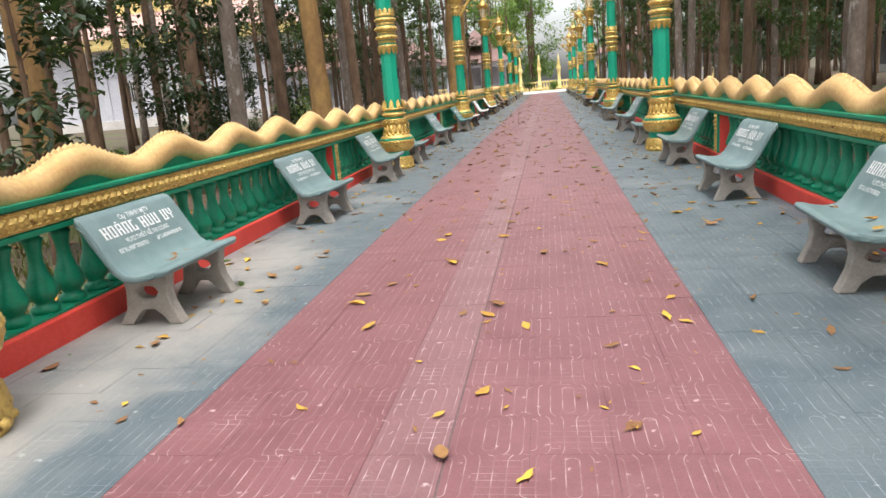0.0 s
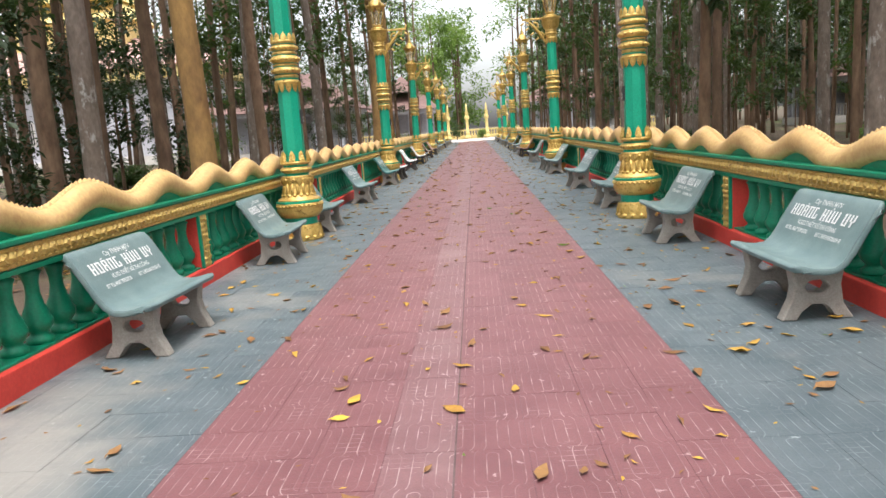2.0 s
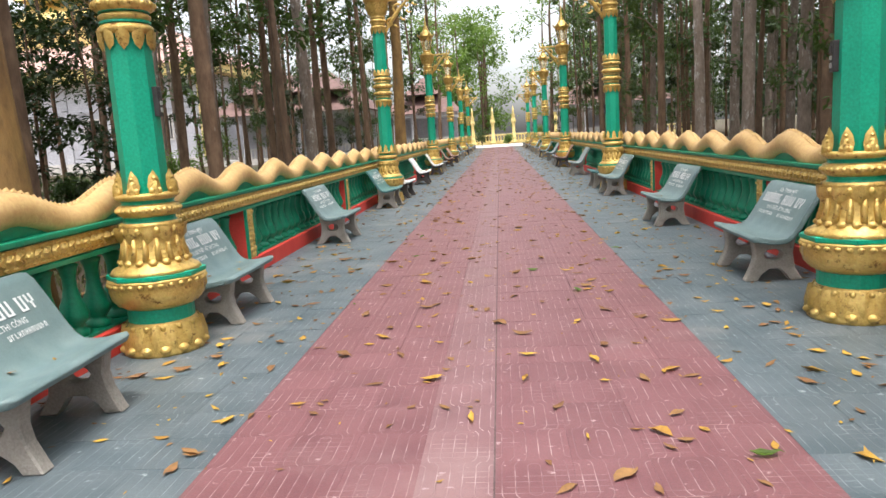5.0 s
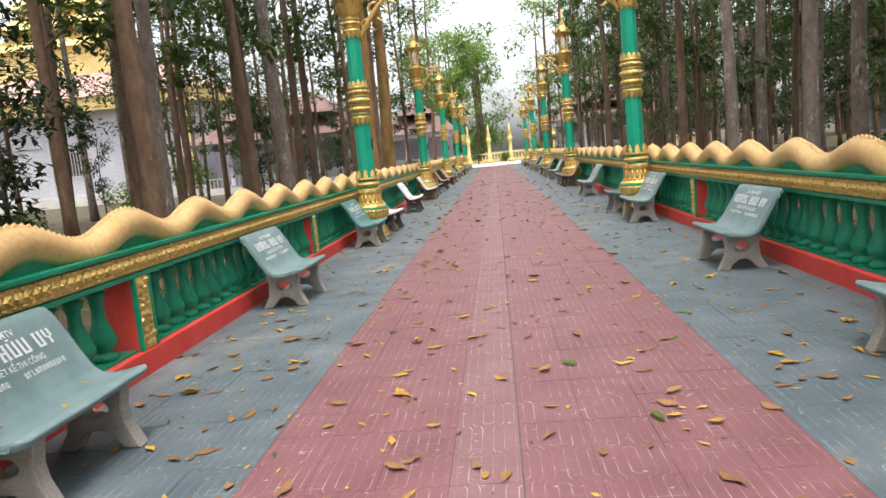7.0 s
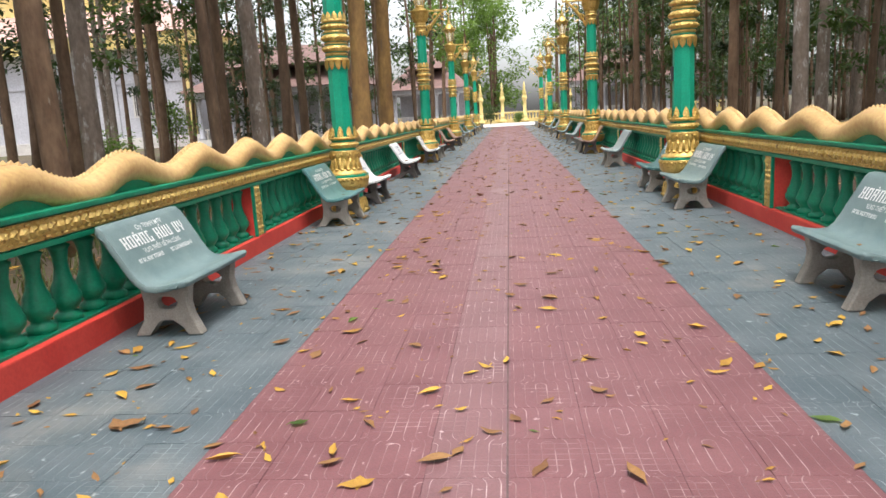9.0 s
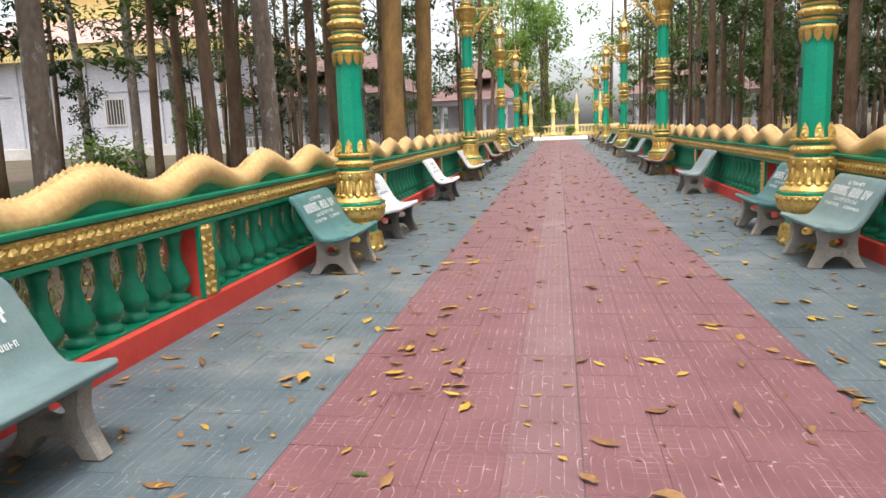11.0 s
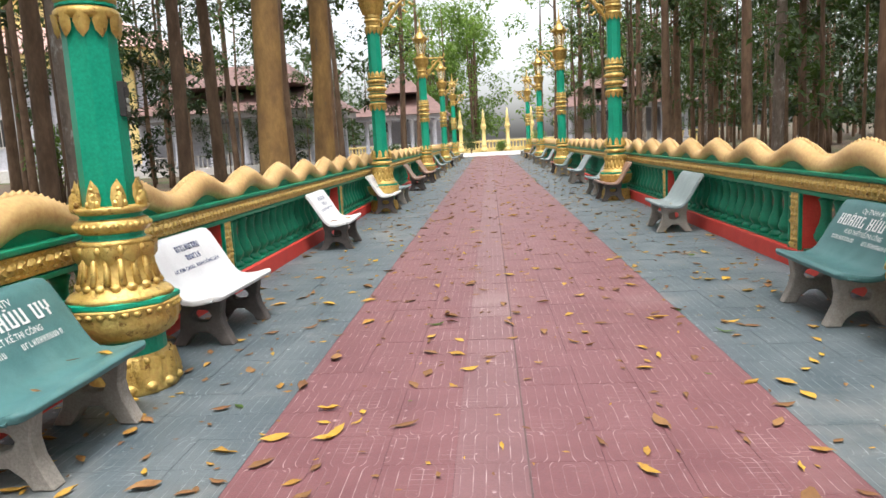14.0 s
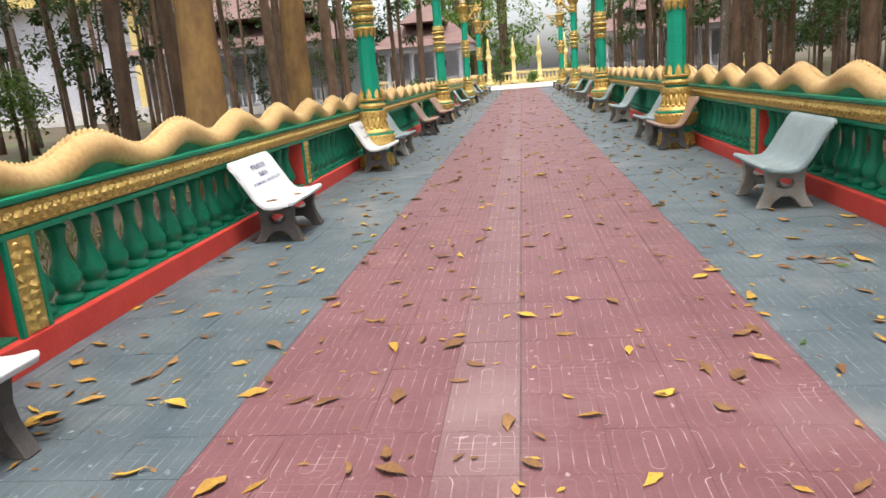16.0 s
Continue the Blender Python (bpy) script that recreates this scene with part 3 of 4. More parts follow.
# ---------------------------------------------------------------- benches
SEAT = [(0.50, 0.425), (0.47, 0.442), (0.42, 0.435), (0.34, 0.415), (0.26, 0.405), (0.19, 0.412), (0.14, 0.45), (0.092, 0.52), (0.035, 0.62), (-0.025, 0.72), (-0.08, 0.81), (-0.112, 0.848), (-0.150, 0.858)]


def letters(text):
    """The flat mesh of a line of text, one unit of type high."""
    cu = bpy.data.curves.new("words", "FONT")
    cu.body, cu.offset, cu.resolution_u = text, 0.012, 2
    o = bpy.data.objects.new("words", cu)
    scene.collection.objects.link(o)
    me = bpy.data.meshes.new_from_object(o.evaluated_get(bpy.context.evaluated_depsgraph_get()))
    bpy.data.objects.remove(o)
    bpy.data.curves.remove(cu)
    return me


def bench(seat_mat, leg_mat, ink):
    """A cast bench whose sitter looks towards +x; its length runs along y; its back stands at x = 0."""
    root = new("bench", None)
    bm = bmesh.new()
    L, T = 0.60, 0.045
    nrm = []
    for i, (x, z) in enumerate(SEAT):
        a, b = SEAT[max(i - 1, 0)], SEAT[min(i + 1, len(SEAT) - 1)]
        dx, dz = b[0] - a[0], b[1] - a[1]
        q = math.hypot(dx, dz)
        nrm.append((dz / q, -dx / q))
    top = [(x, z) for x, z in SEAT]
    bot = [(x - nx * T, z - nz * T) for (x, z), (nx, nz) in zip(SEAT, nrm)]
    loop_n = 2 * len(top)
    rows, R = [], 0.06                 # rounded corners at the front and at the top of the back

    def trimmed(line, d):
        line = [Vector(p) for p in line]
        for a, b, c in ((0, 1, 2), (-1, -2, -3)):
            line[a] = line[a] + (line[c] - line[a]).normalized() * d
            line[b] = line[a].lerp(line[c], 0.5) if d > 0.02 else line[b]
        return [tuple(p) for p in line]

    ys = [L - R * (1 - math.cos(k * math.pi / 8)) for k in range(5)]
    for y in [-q for q in ys] + [-0.3, 0.0, 0.3] + ys[::-1]:
        q = max(0.0, abs(y) - (L - R))
        d = R - math.sqrt(max(0.0, R * R - q * q))
        loop = trimmed(top, d) + trimmed(bot, d)[::-1]
        rows.append([bm.verts.new((x, y, z + 0.006 * noise.noise(Vector((x * 5, y * 4, z * 5))))) for x, z in loop])
    for a, b in zip(rows, rows[1:]):
        for k in range(loop_n):
            bm.faces.new((a[k], a[(k + 1) % loop_n], b[(k + 1) % loop_n], b[k]))
    n = len(top)
    for r in (rows[0], rows[-1]):
        for k in range(n - 1):
            bm.faces.new((r[k], r[k + 1], r[2 * n - 2 - k], r[2 * n - 1 - k]))
    bmesh.ops.recalc_face_normals(bm, faces=bm.faces[:])
    es = [e for e in bm.edges if len(e.link_faces) == 2 and e.calc_face_angle(0) > 1.0]
    bmesh.ops.bevel(bm, geom=es, offset=0.009, segments=2, affect="EDGES", profile=0.5)
    o = obj("seat", bm, seat_mat, root, True)
    # legs: arch below, oval hole through
    for y in (-0.40, 0.40):
        bm = bmesh.new()
        outer = [(-0.03, 0.0), (0.085, 0.0), (0.12, 0.06), (0.20, 0.115), (0.28, 0.115), (0.35, 0.06), (0.385, 0.0), (0.50, 0.0), (0.475, 0.05), (0.425, 0.16), (0.41, 0.25), (0.43, 0.36),
                 (0.455, 0.41), (0.34, 0.385), (0.20, 0.38), (0.11, 0.43), (0.055, 0.49), (0.045, 0.40), (0.07, 0.26), (0.05, 0.12), (0.0, 0.04)]
        c = (0.245, 0.25)
        hole = []
        for x, z in outer:
            a = math.atan2((z - c[1]) / 0.7, x - c[0])
            hole.append((c[0] + 0.085 * math.cos(a), c[1] + 0.05 * math.sin(a)))
        w = 0.05
        f = [[bm.verts.new((x, y + sgn * w, z)) for x, z in outer] for sgn in (-1, 1)]
        h = [[bm.verts.new((x, y + sgn * w, z)) for x, z in hole] for sgn in (-1, 1)]
        m = len(outer)
        for k in range(m):
            j = (k + 1) % m
            for i in (0, 1):
                bm.faces.new((f[i][k], f[i][j], h[i][j], h[i][k]))
            bm.faces.new((f[0][k], f[0][j], f[1][j], f[1][k]))
            bm.faces.new((h[0][k], h[0][j], h[1][j], h[1][k]))
        bmesh.ops.recalc_face_normals(bm, faces=bm.faces[:])
        es = [e for e in bm.edges if e.calc_face_angle(0) > 1.2]
        bmesh.ops.bevel(bm, geom=es, offset=0.01, segments=1, affect="EDGES")
        obj("leg", bm, leg_mat, root)
    bm = bmesh.new()
    box(bm, 0.10, -0.36, 0.33, 0.16, 0.36, 0.40, 0.006)
    obj("stretcher", bm, leg_mat, root)
    if ink:
        # painted lines on the back rest
        r = random.Random(3)
        bm = bmesh.new()

        def at(y, z, off):
            for (xa, za), (xb, zb) in zip(SEAT[6:], SEAT[7:]):
                if za <= z <= zb:
                    u = (z - za) / (zb - za)
                    q = math.hypot(xb - xa, zb - za)
                    return (xa + u * (xb - xa) + off * (zb - za) / q, y, z - off * (xb - xa) / q)
            return (0, y, z)

        def words(text, z, h, half):
            """A line of capitals, h high, spread from -half to half."""
            me = letters(text)
            xs, zs = [v.co.x for v in me.vertices], [v.co.y for v in me.vertices]
            x0, x1, zh = min(xs), max(xs), 0.73
            vv = [bm.verts.new(at(-half + 2 * half * (v.co.x - x0) / (x1 - x0), z + h * (v.co.y / zh - 0.5), 0.006)) for v in me.vertices]
            for p in me.polygons:
                bm.faces.new([vv[k] for k in p.vertices])
            bpy.data.meshes.remove(me)

        def bars(z, h, y0, y1, w):
            """A line that cannot be read: plain strokes."""
            y = y0
            while y < y1:
                parts = [(y, y + w * 0.4, z - h / 2, z + h / 2)]
                if r.random() > 0.2:
                    parts.append((y + w * 0.8, y + w * 1.15, z - h / 2, z + h / 2))
                zz = z + r.choice((-0.4, 0.0, 0.4)) * h
                parts.append((y, y + w * 1.1, zz - h * 0.1, zz + h * 0.1))
                for a, b, c_, d_ in parts:
                    bm.faces.new([bm.verts.new(at(*q, 0.006)) for q in ((a, c_), (b, c_), (b, d_), (a, d_))])
                y += w * 1.7

        def slab(y, z, w, h, cuts):
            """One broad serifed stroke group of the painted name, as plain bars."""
            for a, b, c_, d_ in cuts:
                bm.faces.new([bm.verts.new(at(y + p * w, z + (q - 0.5) * h, 0.006)) for p, q in ((a, c_), (b, c_), (b, d_), (a, d_))])

        if ink is M_INKB:
            bars(0.750, 0.048, -0.20, 0.20, 0.026)
            bars(0.670, 0.042, -0.11, 0.13, 0.026)
            words("HT.KIM CANG . KINH DÔNG 2018", 0.595, 0.030, 0.42)
        else:
            words("Cty TNHH MTV", 0.785, 0.038, 0.20)
            words("VLXD.THIẾT KẾ.THI CÔNG", 0.618, 0.034, 0.29)
            bars(0.560, 0.030, -0.43, -0.08, 0.018)
            bars(0.560, 0.030, 0.06, 0.41, 0.018)
            posts = ((0.06, 0.34, 0.0, 1.0), (0.64, 0.92, 0.0, 1.0))
            feet = ((0.0, 0.40, 0.0, 0.1), (0.58, 1.0, 0.0, 0.1), (0.0, 0.40, 0.9, 1.0), (0.58, 1.0, 0.9, 1.0))
            middle, top_, low = ((0.3, 0.7, 0.42, 0.56),), ((0.3, 0.7, 0.86, 1.0),), ((0.3, 0.7, 0.0, 0.14),)
            marks = ((0.3, 0.62, 1.08, 1.2),)
            y = -0.48
            for cuts in (posts + feet + middle, posts + top_ + low, posts + top_ + middle + marks, posts + feet + top_, posts[:1] + top_ + low + ((0.64, 0.92, 0.0, 0.45),), None,
                         posts + feet + middle, posts + low + marks, posts + low, None, posts + low + ((0.0, 0.40, 0.9, 1.0), (0.58, 1.0, 0.9, 1.0)), ((0.36, 0.64, 0.0, 0.5), (0.06, 0.34, 0.45, 1.0), (0.64, 0.92, 0.45, 1.0), (0.3, 0.7, 0.38, 0.5))):
                if cuts:
                    slab(y, 0.700, 0.076, 0.084, cuts)
                y += 0.086 if cuts else 0.045
        tagged(obj("painted_lettering", bm, ink, root), kind="stuff")
    return root


grey = tagged(bench(M_GRANITO, M_CEM, M_INKW), "cast bench with grey-green terrazzo seat, white writing and bare cement legs", "bench", group="benches along the walk")
teal = tagged(bench(M_GRANITO_D, M_CEM, M_INKW), "cast bench with blue-green terrazzo seat, white writing and cement legs", "bench", group="benches along the walk")
white = tagged(bench(M_WHITEB, M_DCEM, M_INKB), "white terrazzo bench with blue writing and dark cement legs", "bench", group="benches along the walk")
brown = tagged(bench(M_BROWNB, M_DCEM, None), "brown terrazzo bench with dark cement legs", "bench", group="benches along the walk")
plain = tagged(bench(M_GRANITO_L, M_CEM, None), "plain grey-green terrazzo bench with cement legs", "bench", group="benches along the walk")
used = set()
XL, XR = -3.21, 2.36
ROW_L = [(5.22, grey), (9.04, grey), (12.77, grey), (15.58, grey), (20.28, grey), (25.38, teal), (27.8, white), (32.82, white), (38.05, white), (40.3, plain), (45.0, brown), (49.0, brown), (51.6, grey),
         (56.8, plain), (60.8, grey), (63.6, brown), (68.6, plain), (72.5, grey), (75.6, plain), (80.5, grey)]
ROW_R = [(5.33, grey), (9.05, grey), (12.55, grey), (16.4, grey), (20.38, grey), (25.55, grey), (27.7, teal), (33.1, plain), (38.45, brown), (40.2, plain), (44.8, plain), (49.1, grey), (51.5, brown),
         (56.6, plain), (60.9, grey), (63.5, grey), (68.6, plain), (72.4, brown), (75.5, plain), (80.4, grey)]
for row, x, turn in ((ROW_L, XL, 0), (ROW_R, XR, 180)):
    for y, kind in row:
        m = pose(x + rng.uniform(-0.02, 0.02), y, 0.0, 0, 0, turn + rng.uniform(-2.5, 2.5))
        if kind.name in used:
            copy_thing(kind, m)
        else:
            used.add(kind.name)
            kind.matrix_basis = m


# ---------------------------------------------------------------- trees
def leaf_cloud(r, centre, radius, count, size, vs, fs, flat=0.7, cols=None):
    for _ in range(count):
        while True:
            p = Vector((r.uniform(-1, 1), r.uniform(-1, 1), r.uniform(-1, 1)))
            if p.length < 1:
                break
        p = Vector((p.x * radius, p.y * radius, p.z * radius * flat)) + Vector(centre)
        s = size * r.uniform(0.7, 1.4)
        d = Vector((r.uniform(-1, 1), r.uniform(-1, 1), r.uniform(-0.9, 0.25))).normalized()
        w = d.cross(Vector((r.uniform(-0.4, 0.4), r.uniform(-0.4, 0.4), 1))).normalized() * s * 0.24
        up = w.cross(d).normalized() * s * 0.08
        b = len(vs)
        vs += [tuple(p), tuple(p + d * s * 0.5 + w + up), tuple(p + d * s), tuple(p + d * s * 0.5 - w + up)]
        fs += [(b, b + 1, b + 2), (b, b + 2, b + 3)]


def tree(seed, height, radius, bark, leaf, low, leaves, size, spread, shoots=6):
    """A straight plantation tree: tapered, slightly wandering trunk, limbs, sprays of leaves from `low` upwards."""
    r = random.Random(seed)
    root = new("tree", None)
    bm = bmesh.new()
    pts, rad = [], []
    lx, ly = r.uniform(-0.03, 0.03), r.uniform(-0.03, 0.03)
    a1, a2 = r.uniform(0, 6), r.uniform(0, 6)
    steps = 14
    for i in range(steps + 1):
        t = i / steps
        z = height * t - 0.15
        pts.append((lx * z + 0.10 * math.sin(a1 + z * 0.7) * t, ly * z + 0.10 * math.sin(a2 + z * 0.6) * t, z))
        rad.append(radius * (1 - 0.72 * t) * (1.0 + (0.35 if i == 0 else 0.0)) * r.uniform(0.95, 1.05))
    tube(bm, pts, rad, 9)
    vs, fs = [], []
    clumps = []
    nl = max(5, int(leaves / 75))
    for k in range(nl):
        t = (low + (height - low) * (k + r.random()) / nl) / height
        i = min(int(t * steps), steps - 1)
        u = t * steps - i
        p = Vector(pts[i]).lerp(Vector(pts[i + 1]), u)
        a = r.uniform(0, math.tau)
        ln = spread * r.uniform(0.5, 1.1) * (1 - 0.4 * abs(t - 0.6))
        e = p + Vector((math.cos(a) * ln, math.sin(a) * ln, ln * r.uniform(0.1, 0.7)))
        mid = p.lerp(e, 0.5) + Vector((0, 0, 0.12 * ln))
        tube(bm, [p, mid, e], [radius * 0.22, radius * 0.13, 0.01], 4, False)
        clumps.append((e, ln))
        clumps.append((p.lerp(e, 0.6), ln * 0.8))
    per = int(leaves / len(clumps))
    for c, ln in clumps:
        leaf_cloud(r, c, max(0.35, ln * 0.55), per, size, vs, fs)
    obj("trunk", bm, bark, root, True)
    tagged(raw("foliage", vs, fs, leaf, root), kind="stuff")
    return root


def label_tree(o, text):
    return tagged(o, text, "tree", group="plantation trees")


KINDS = {
    "g1": label_tree(tree(1, 17, 0.145, M_BARK, M_LEAF, 4.6, 1050, 0.29, 1.8), "slender grey-barked tree with sparse dark green leaves"),
    "g2": label_tree(tree(2, 15, 0.12, M_BARK, M_LEAF_D, 3.4, 1050, 0.27, 1.6), "thin brown-barked tree with dark foliage"),
    "g3": label_tree(tree(3, 18, 0.185, M_BARK, M_LEAF, 5.4, 1200, 0.31, 2.2), "tall grey-brown tree with leafy crown"),
    "g4": label_tree(tree(4, 13, 0.10, M_BARK, M_LEAF, 2.8, 900, 0.25, 1.3), "thin pole-like tree with leafy side shoots"),
    "o": label_tree(tree(5, 17, 0.24, M_BARK_O, M_LEAF, 6.5, 900, 0.28, 2.2), "stout trunk coated in orange lichen"),
    "w": label_tree(tree(6, 17, 0.20, M_BARK_W, M_LEAF, 6.0, 850, 0.27, 1.9), "trunk blotched with pale grey lichen"),
    "b": label_tree(tree(7, 4.2, 0.05, M_BARK, M_LEAF_D, 1.0, 1000, 0.16, 0.8), "small dark bushy understorey tree"),
    "s": label_tree(tree(9, 9.5, 0.055, M_BARK, M_LEAF, 1.4, 1000, 0.18, 1.1), "thin sapling with small green leaves along its stem"),
    "l": label_tree(tree(8, 16, 0.17, M_BARK, M_LEAF_L, 4.5, 1200, 0.28, 2.3), "tree with light yellow-green foliage"),
}

# stout trees whose places are known: kind, x, y, girth
TREES_NEAR = (("o", -4.84, 15.34, 1.0), ("o", -7.6, 9.9, 1.1), ("o", -4.36, 34.2, 1.15), ("o", -4.4, 38.25, 1.05), ("w", -6.28, 31.64, 1.05), ("g3", -9.0, 17.8, 1.15), ("g3", -8.2, 18.3, 0.9),
              ("g1", -10.9, 21.9, 1.0), ("g3", -7.1, 18.9, 0.95), ("g1", -9.4, 29.0, 1.0), ("g1", -6.4, 29.4, 0.9), ("g3", -7.8, 40.6, 1.0), ("g1", -10.2, 27.5, 1.1), ("g1", -8.8, 35.5, 1.0),
              ("g3", -7.8, 33.1, 0.9), ("g1", -6.75, 44.0, 1.0), ("g3", -6.1, 47.2, 1.0), ("g1", -7.0, 53.0, 1.0), ("g3", -7.73, 38.2, 0.95), ("g2", -12.4, 49.1, 1.0), ("g1", -12.2, 38.6, 1.0),
              ("b", -11.6, 23.0, 1.1), ("b", -9.9, 20.6, 1.15), ("b", -12.2, 21.6, 1.0), ("g2", -8.9, 13.2, 1.0), ("g4", -11.5, 15.6, 1.0), ("g3", -6.3, 23.8, 1.0), ("w", -7.4, 26.4, 0.9), ("g4", -14.0, 22.5, 1.1),
              ("g2", 3.6, 15.95, 0.9), ("g1", 6.77, 25.7, 0.9), ("g1", 4.6, 31.8, 0.85), ("g1", 6.2, 55.1, 1.0), ("g1", 4.9, 19.2, 0.8), ("w", 4.4, 23.6, 0.65), ("g1", 4.5, 36.4, 0.8), ("g1", 4.3, 42.0, 0.9),
              ("b", -12.9, 27.2, 1.5), ("b", -11.9, 26.4, 1.4), ("g2", -12.0, 13.5, 1.1), ("g2", -14.5, 17.5, 1.1), ("b", -8.6, 23.2, 1.2), ("g2", -16.5, 24.0, 1.2), ("g2", -13.0, 32.0, 1.1), ("g4", -11.0, 35.2, 1.2), ("g2", -17.0, 33.0, 1.2), ("g2", -14.0, 42.0, 1.1), ("b", -10.8, 43.0, 1.2),
              ("g4", -10.2, 12.0, 1.1), ("g2", -18.0, 40.0, 1.2), ("g2", -19.5, 29.0, 1.2), ("l", -5.4, 62.0, 1.1), ("l", 4.9, 66.0, 1.1), ("l", 4.6, 78.0, 1.2), ("l", -5.8, 75.0, 1.1))

placed = set()
SPOTS = []


def plant(kind, x, y, scale=1.0, turn=None):
    m = pose(x, y, -0.06, 0, 0, rng.uniform(0, 360) if turn is None else turn)
    SPOTS.append((x, y))
    o = KINDS[kind]
    if kind in placed:
        o = copy_thing(o, m)
    else:
        placed.add(kind)
    o.matrix_basis = m @ Matrix.Diagonal((scale, scale, 0.5 + 0.5 * scale, 1))


for kind, x, y, sc in TREES_NEAR:
    plant(kind, x, y, sc)


def clear(x, y, gap):
    return all((x - a) ** 2 + (y - b) ** 2 > gap * gap for a, b in SPOTS)


# random planting; trees at y < 3 are unseen, added to darken the walk's start
for k in range(4000):
    if len(SPOTS) > 355:
        break
    if rng.random() < 0.57:
        x, y = 4.3 + 16 * rng.random() ** 1.3, rng.uniform(-14, 84)
        gap = 0.95 + 0.025 * abs(y - 25)
        kind = rng.choice(("g1", "g2", "g2", "g4", "g4", "w", "s", "s"))
    else:
        x, y = -5.6 - 16 * rng.random(), rng.uniform(-12, 72)
        gap = 2.1
        kind = rng.choice(("g1", "g2", "g3", "g4", "b", "s", "g2", "w"))
    if clear(x, y, gap):
        plant(kind, x, y, rng.uniform(0.62, 0.95) if x > 0 else rng.uniform(0.75, 1.05))


def far_wood(name, label, spots, size, leaf, height):
    r = random.Random(11)
    vs, fs, tb = [], [], bmesh.new()
    for x, y, h, w, cnt in spots:
        lean = r.uniform(-0.4, 0.4)
        tube(tb, [(x, y, -0.2), (x + lean * 0.5, y, h * 0.5), (x + lean, y, h * 0.9)], [0.02 * h * 0.6, 0.012 * h * 0.7, 0.03], 6, False)
        for c in range(9):
            a, t = r.uniform(0, math.tau), r.uniform(0.12, 1.0)
            rr = w * r.uniform(0.2, 0.9)
            leaf_cloud(r, (x + rr * math.cos(a), y + rr * math.sin(a), h * t), w * 0.42, cnt // 9, size, vs, fs)
    root = new(name, None)
    tagged(root, label, "woods", kind="stuff")
    raw("foliage", vs, fs, leaf, root)
    obj("trunks", tb, M_BARK, root, True)


r5 = random.Random(21)
far_wood("far_woods", "dense dark woodland behind the plantation rows", [(r5.uniform(21, 42), r5.uniform(0, 120), r5.uniform(11, 17), 2.8, 760) for _ in range(120)], 0.5, M_LEAF_D, 14)
far_wood("far_woods", "leafy trees behind the temple buildings", [(r5.uniform(-80, -14), r5.uniform(104, 125), r5.uniform(10, 15), 4.0, 420) for _ in range(34)], 0.7, M_LEAF, 14)
far_wood("far_woods", "tall light green trees closing the end of the walk", [(r5.uniform(-12, 32), r5.uniform(112, 140), r5.uniform(14, 23), 4.6, 900) for _ in range(30)], 0.6, M_LEAF_L, 18)


# ---------------------------------------------------------------- temple hall
def roof_slab(bm, x0, x1, y0, y1, z0, ridge, inset, over):
    """A hipped roof with a short ridge along x."""
    x0, x1, y0, y1 = x0 - over, x1 + over, y0 - over, y1 + over
    ym = (y0 + y1) / 2
    c = [bm.verts.new(p) for p in ((x0, y0, z0), (x1, y0, z0), (x1, y1, z0), (x0, y1, z0))]
    r = [bm.verts.new((x0 + inset, ym, ridge)), bm.verts.new((x1 - inset, ym, ridge))]
    bm.faces.new((c[0], c[1], r[1], r[0]))
    bm.faces.new((c[1], c[2], r[1]))
    bm.faces.new((c[2], c[3], r[0], r[1]))
    bm.faces.new((c[3], c[0], r[0]))
    bm.faces.new(c[::-1])


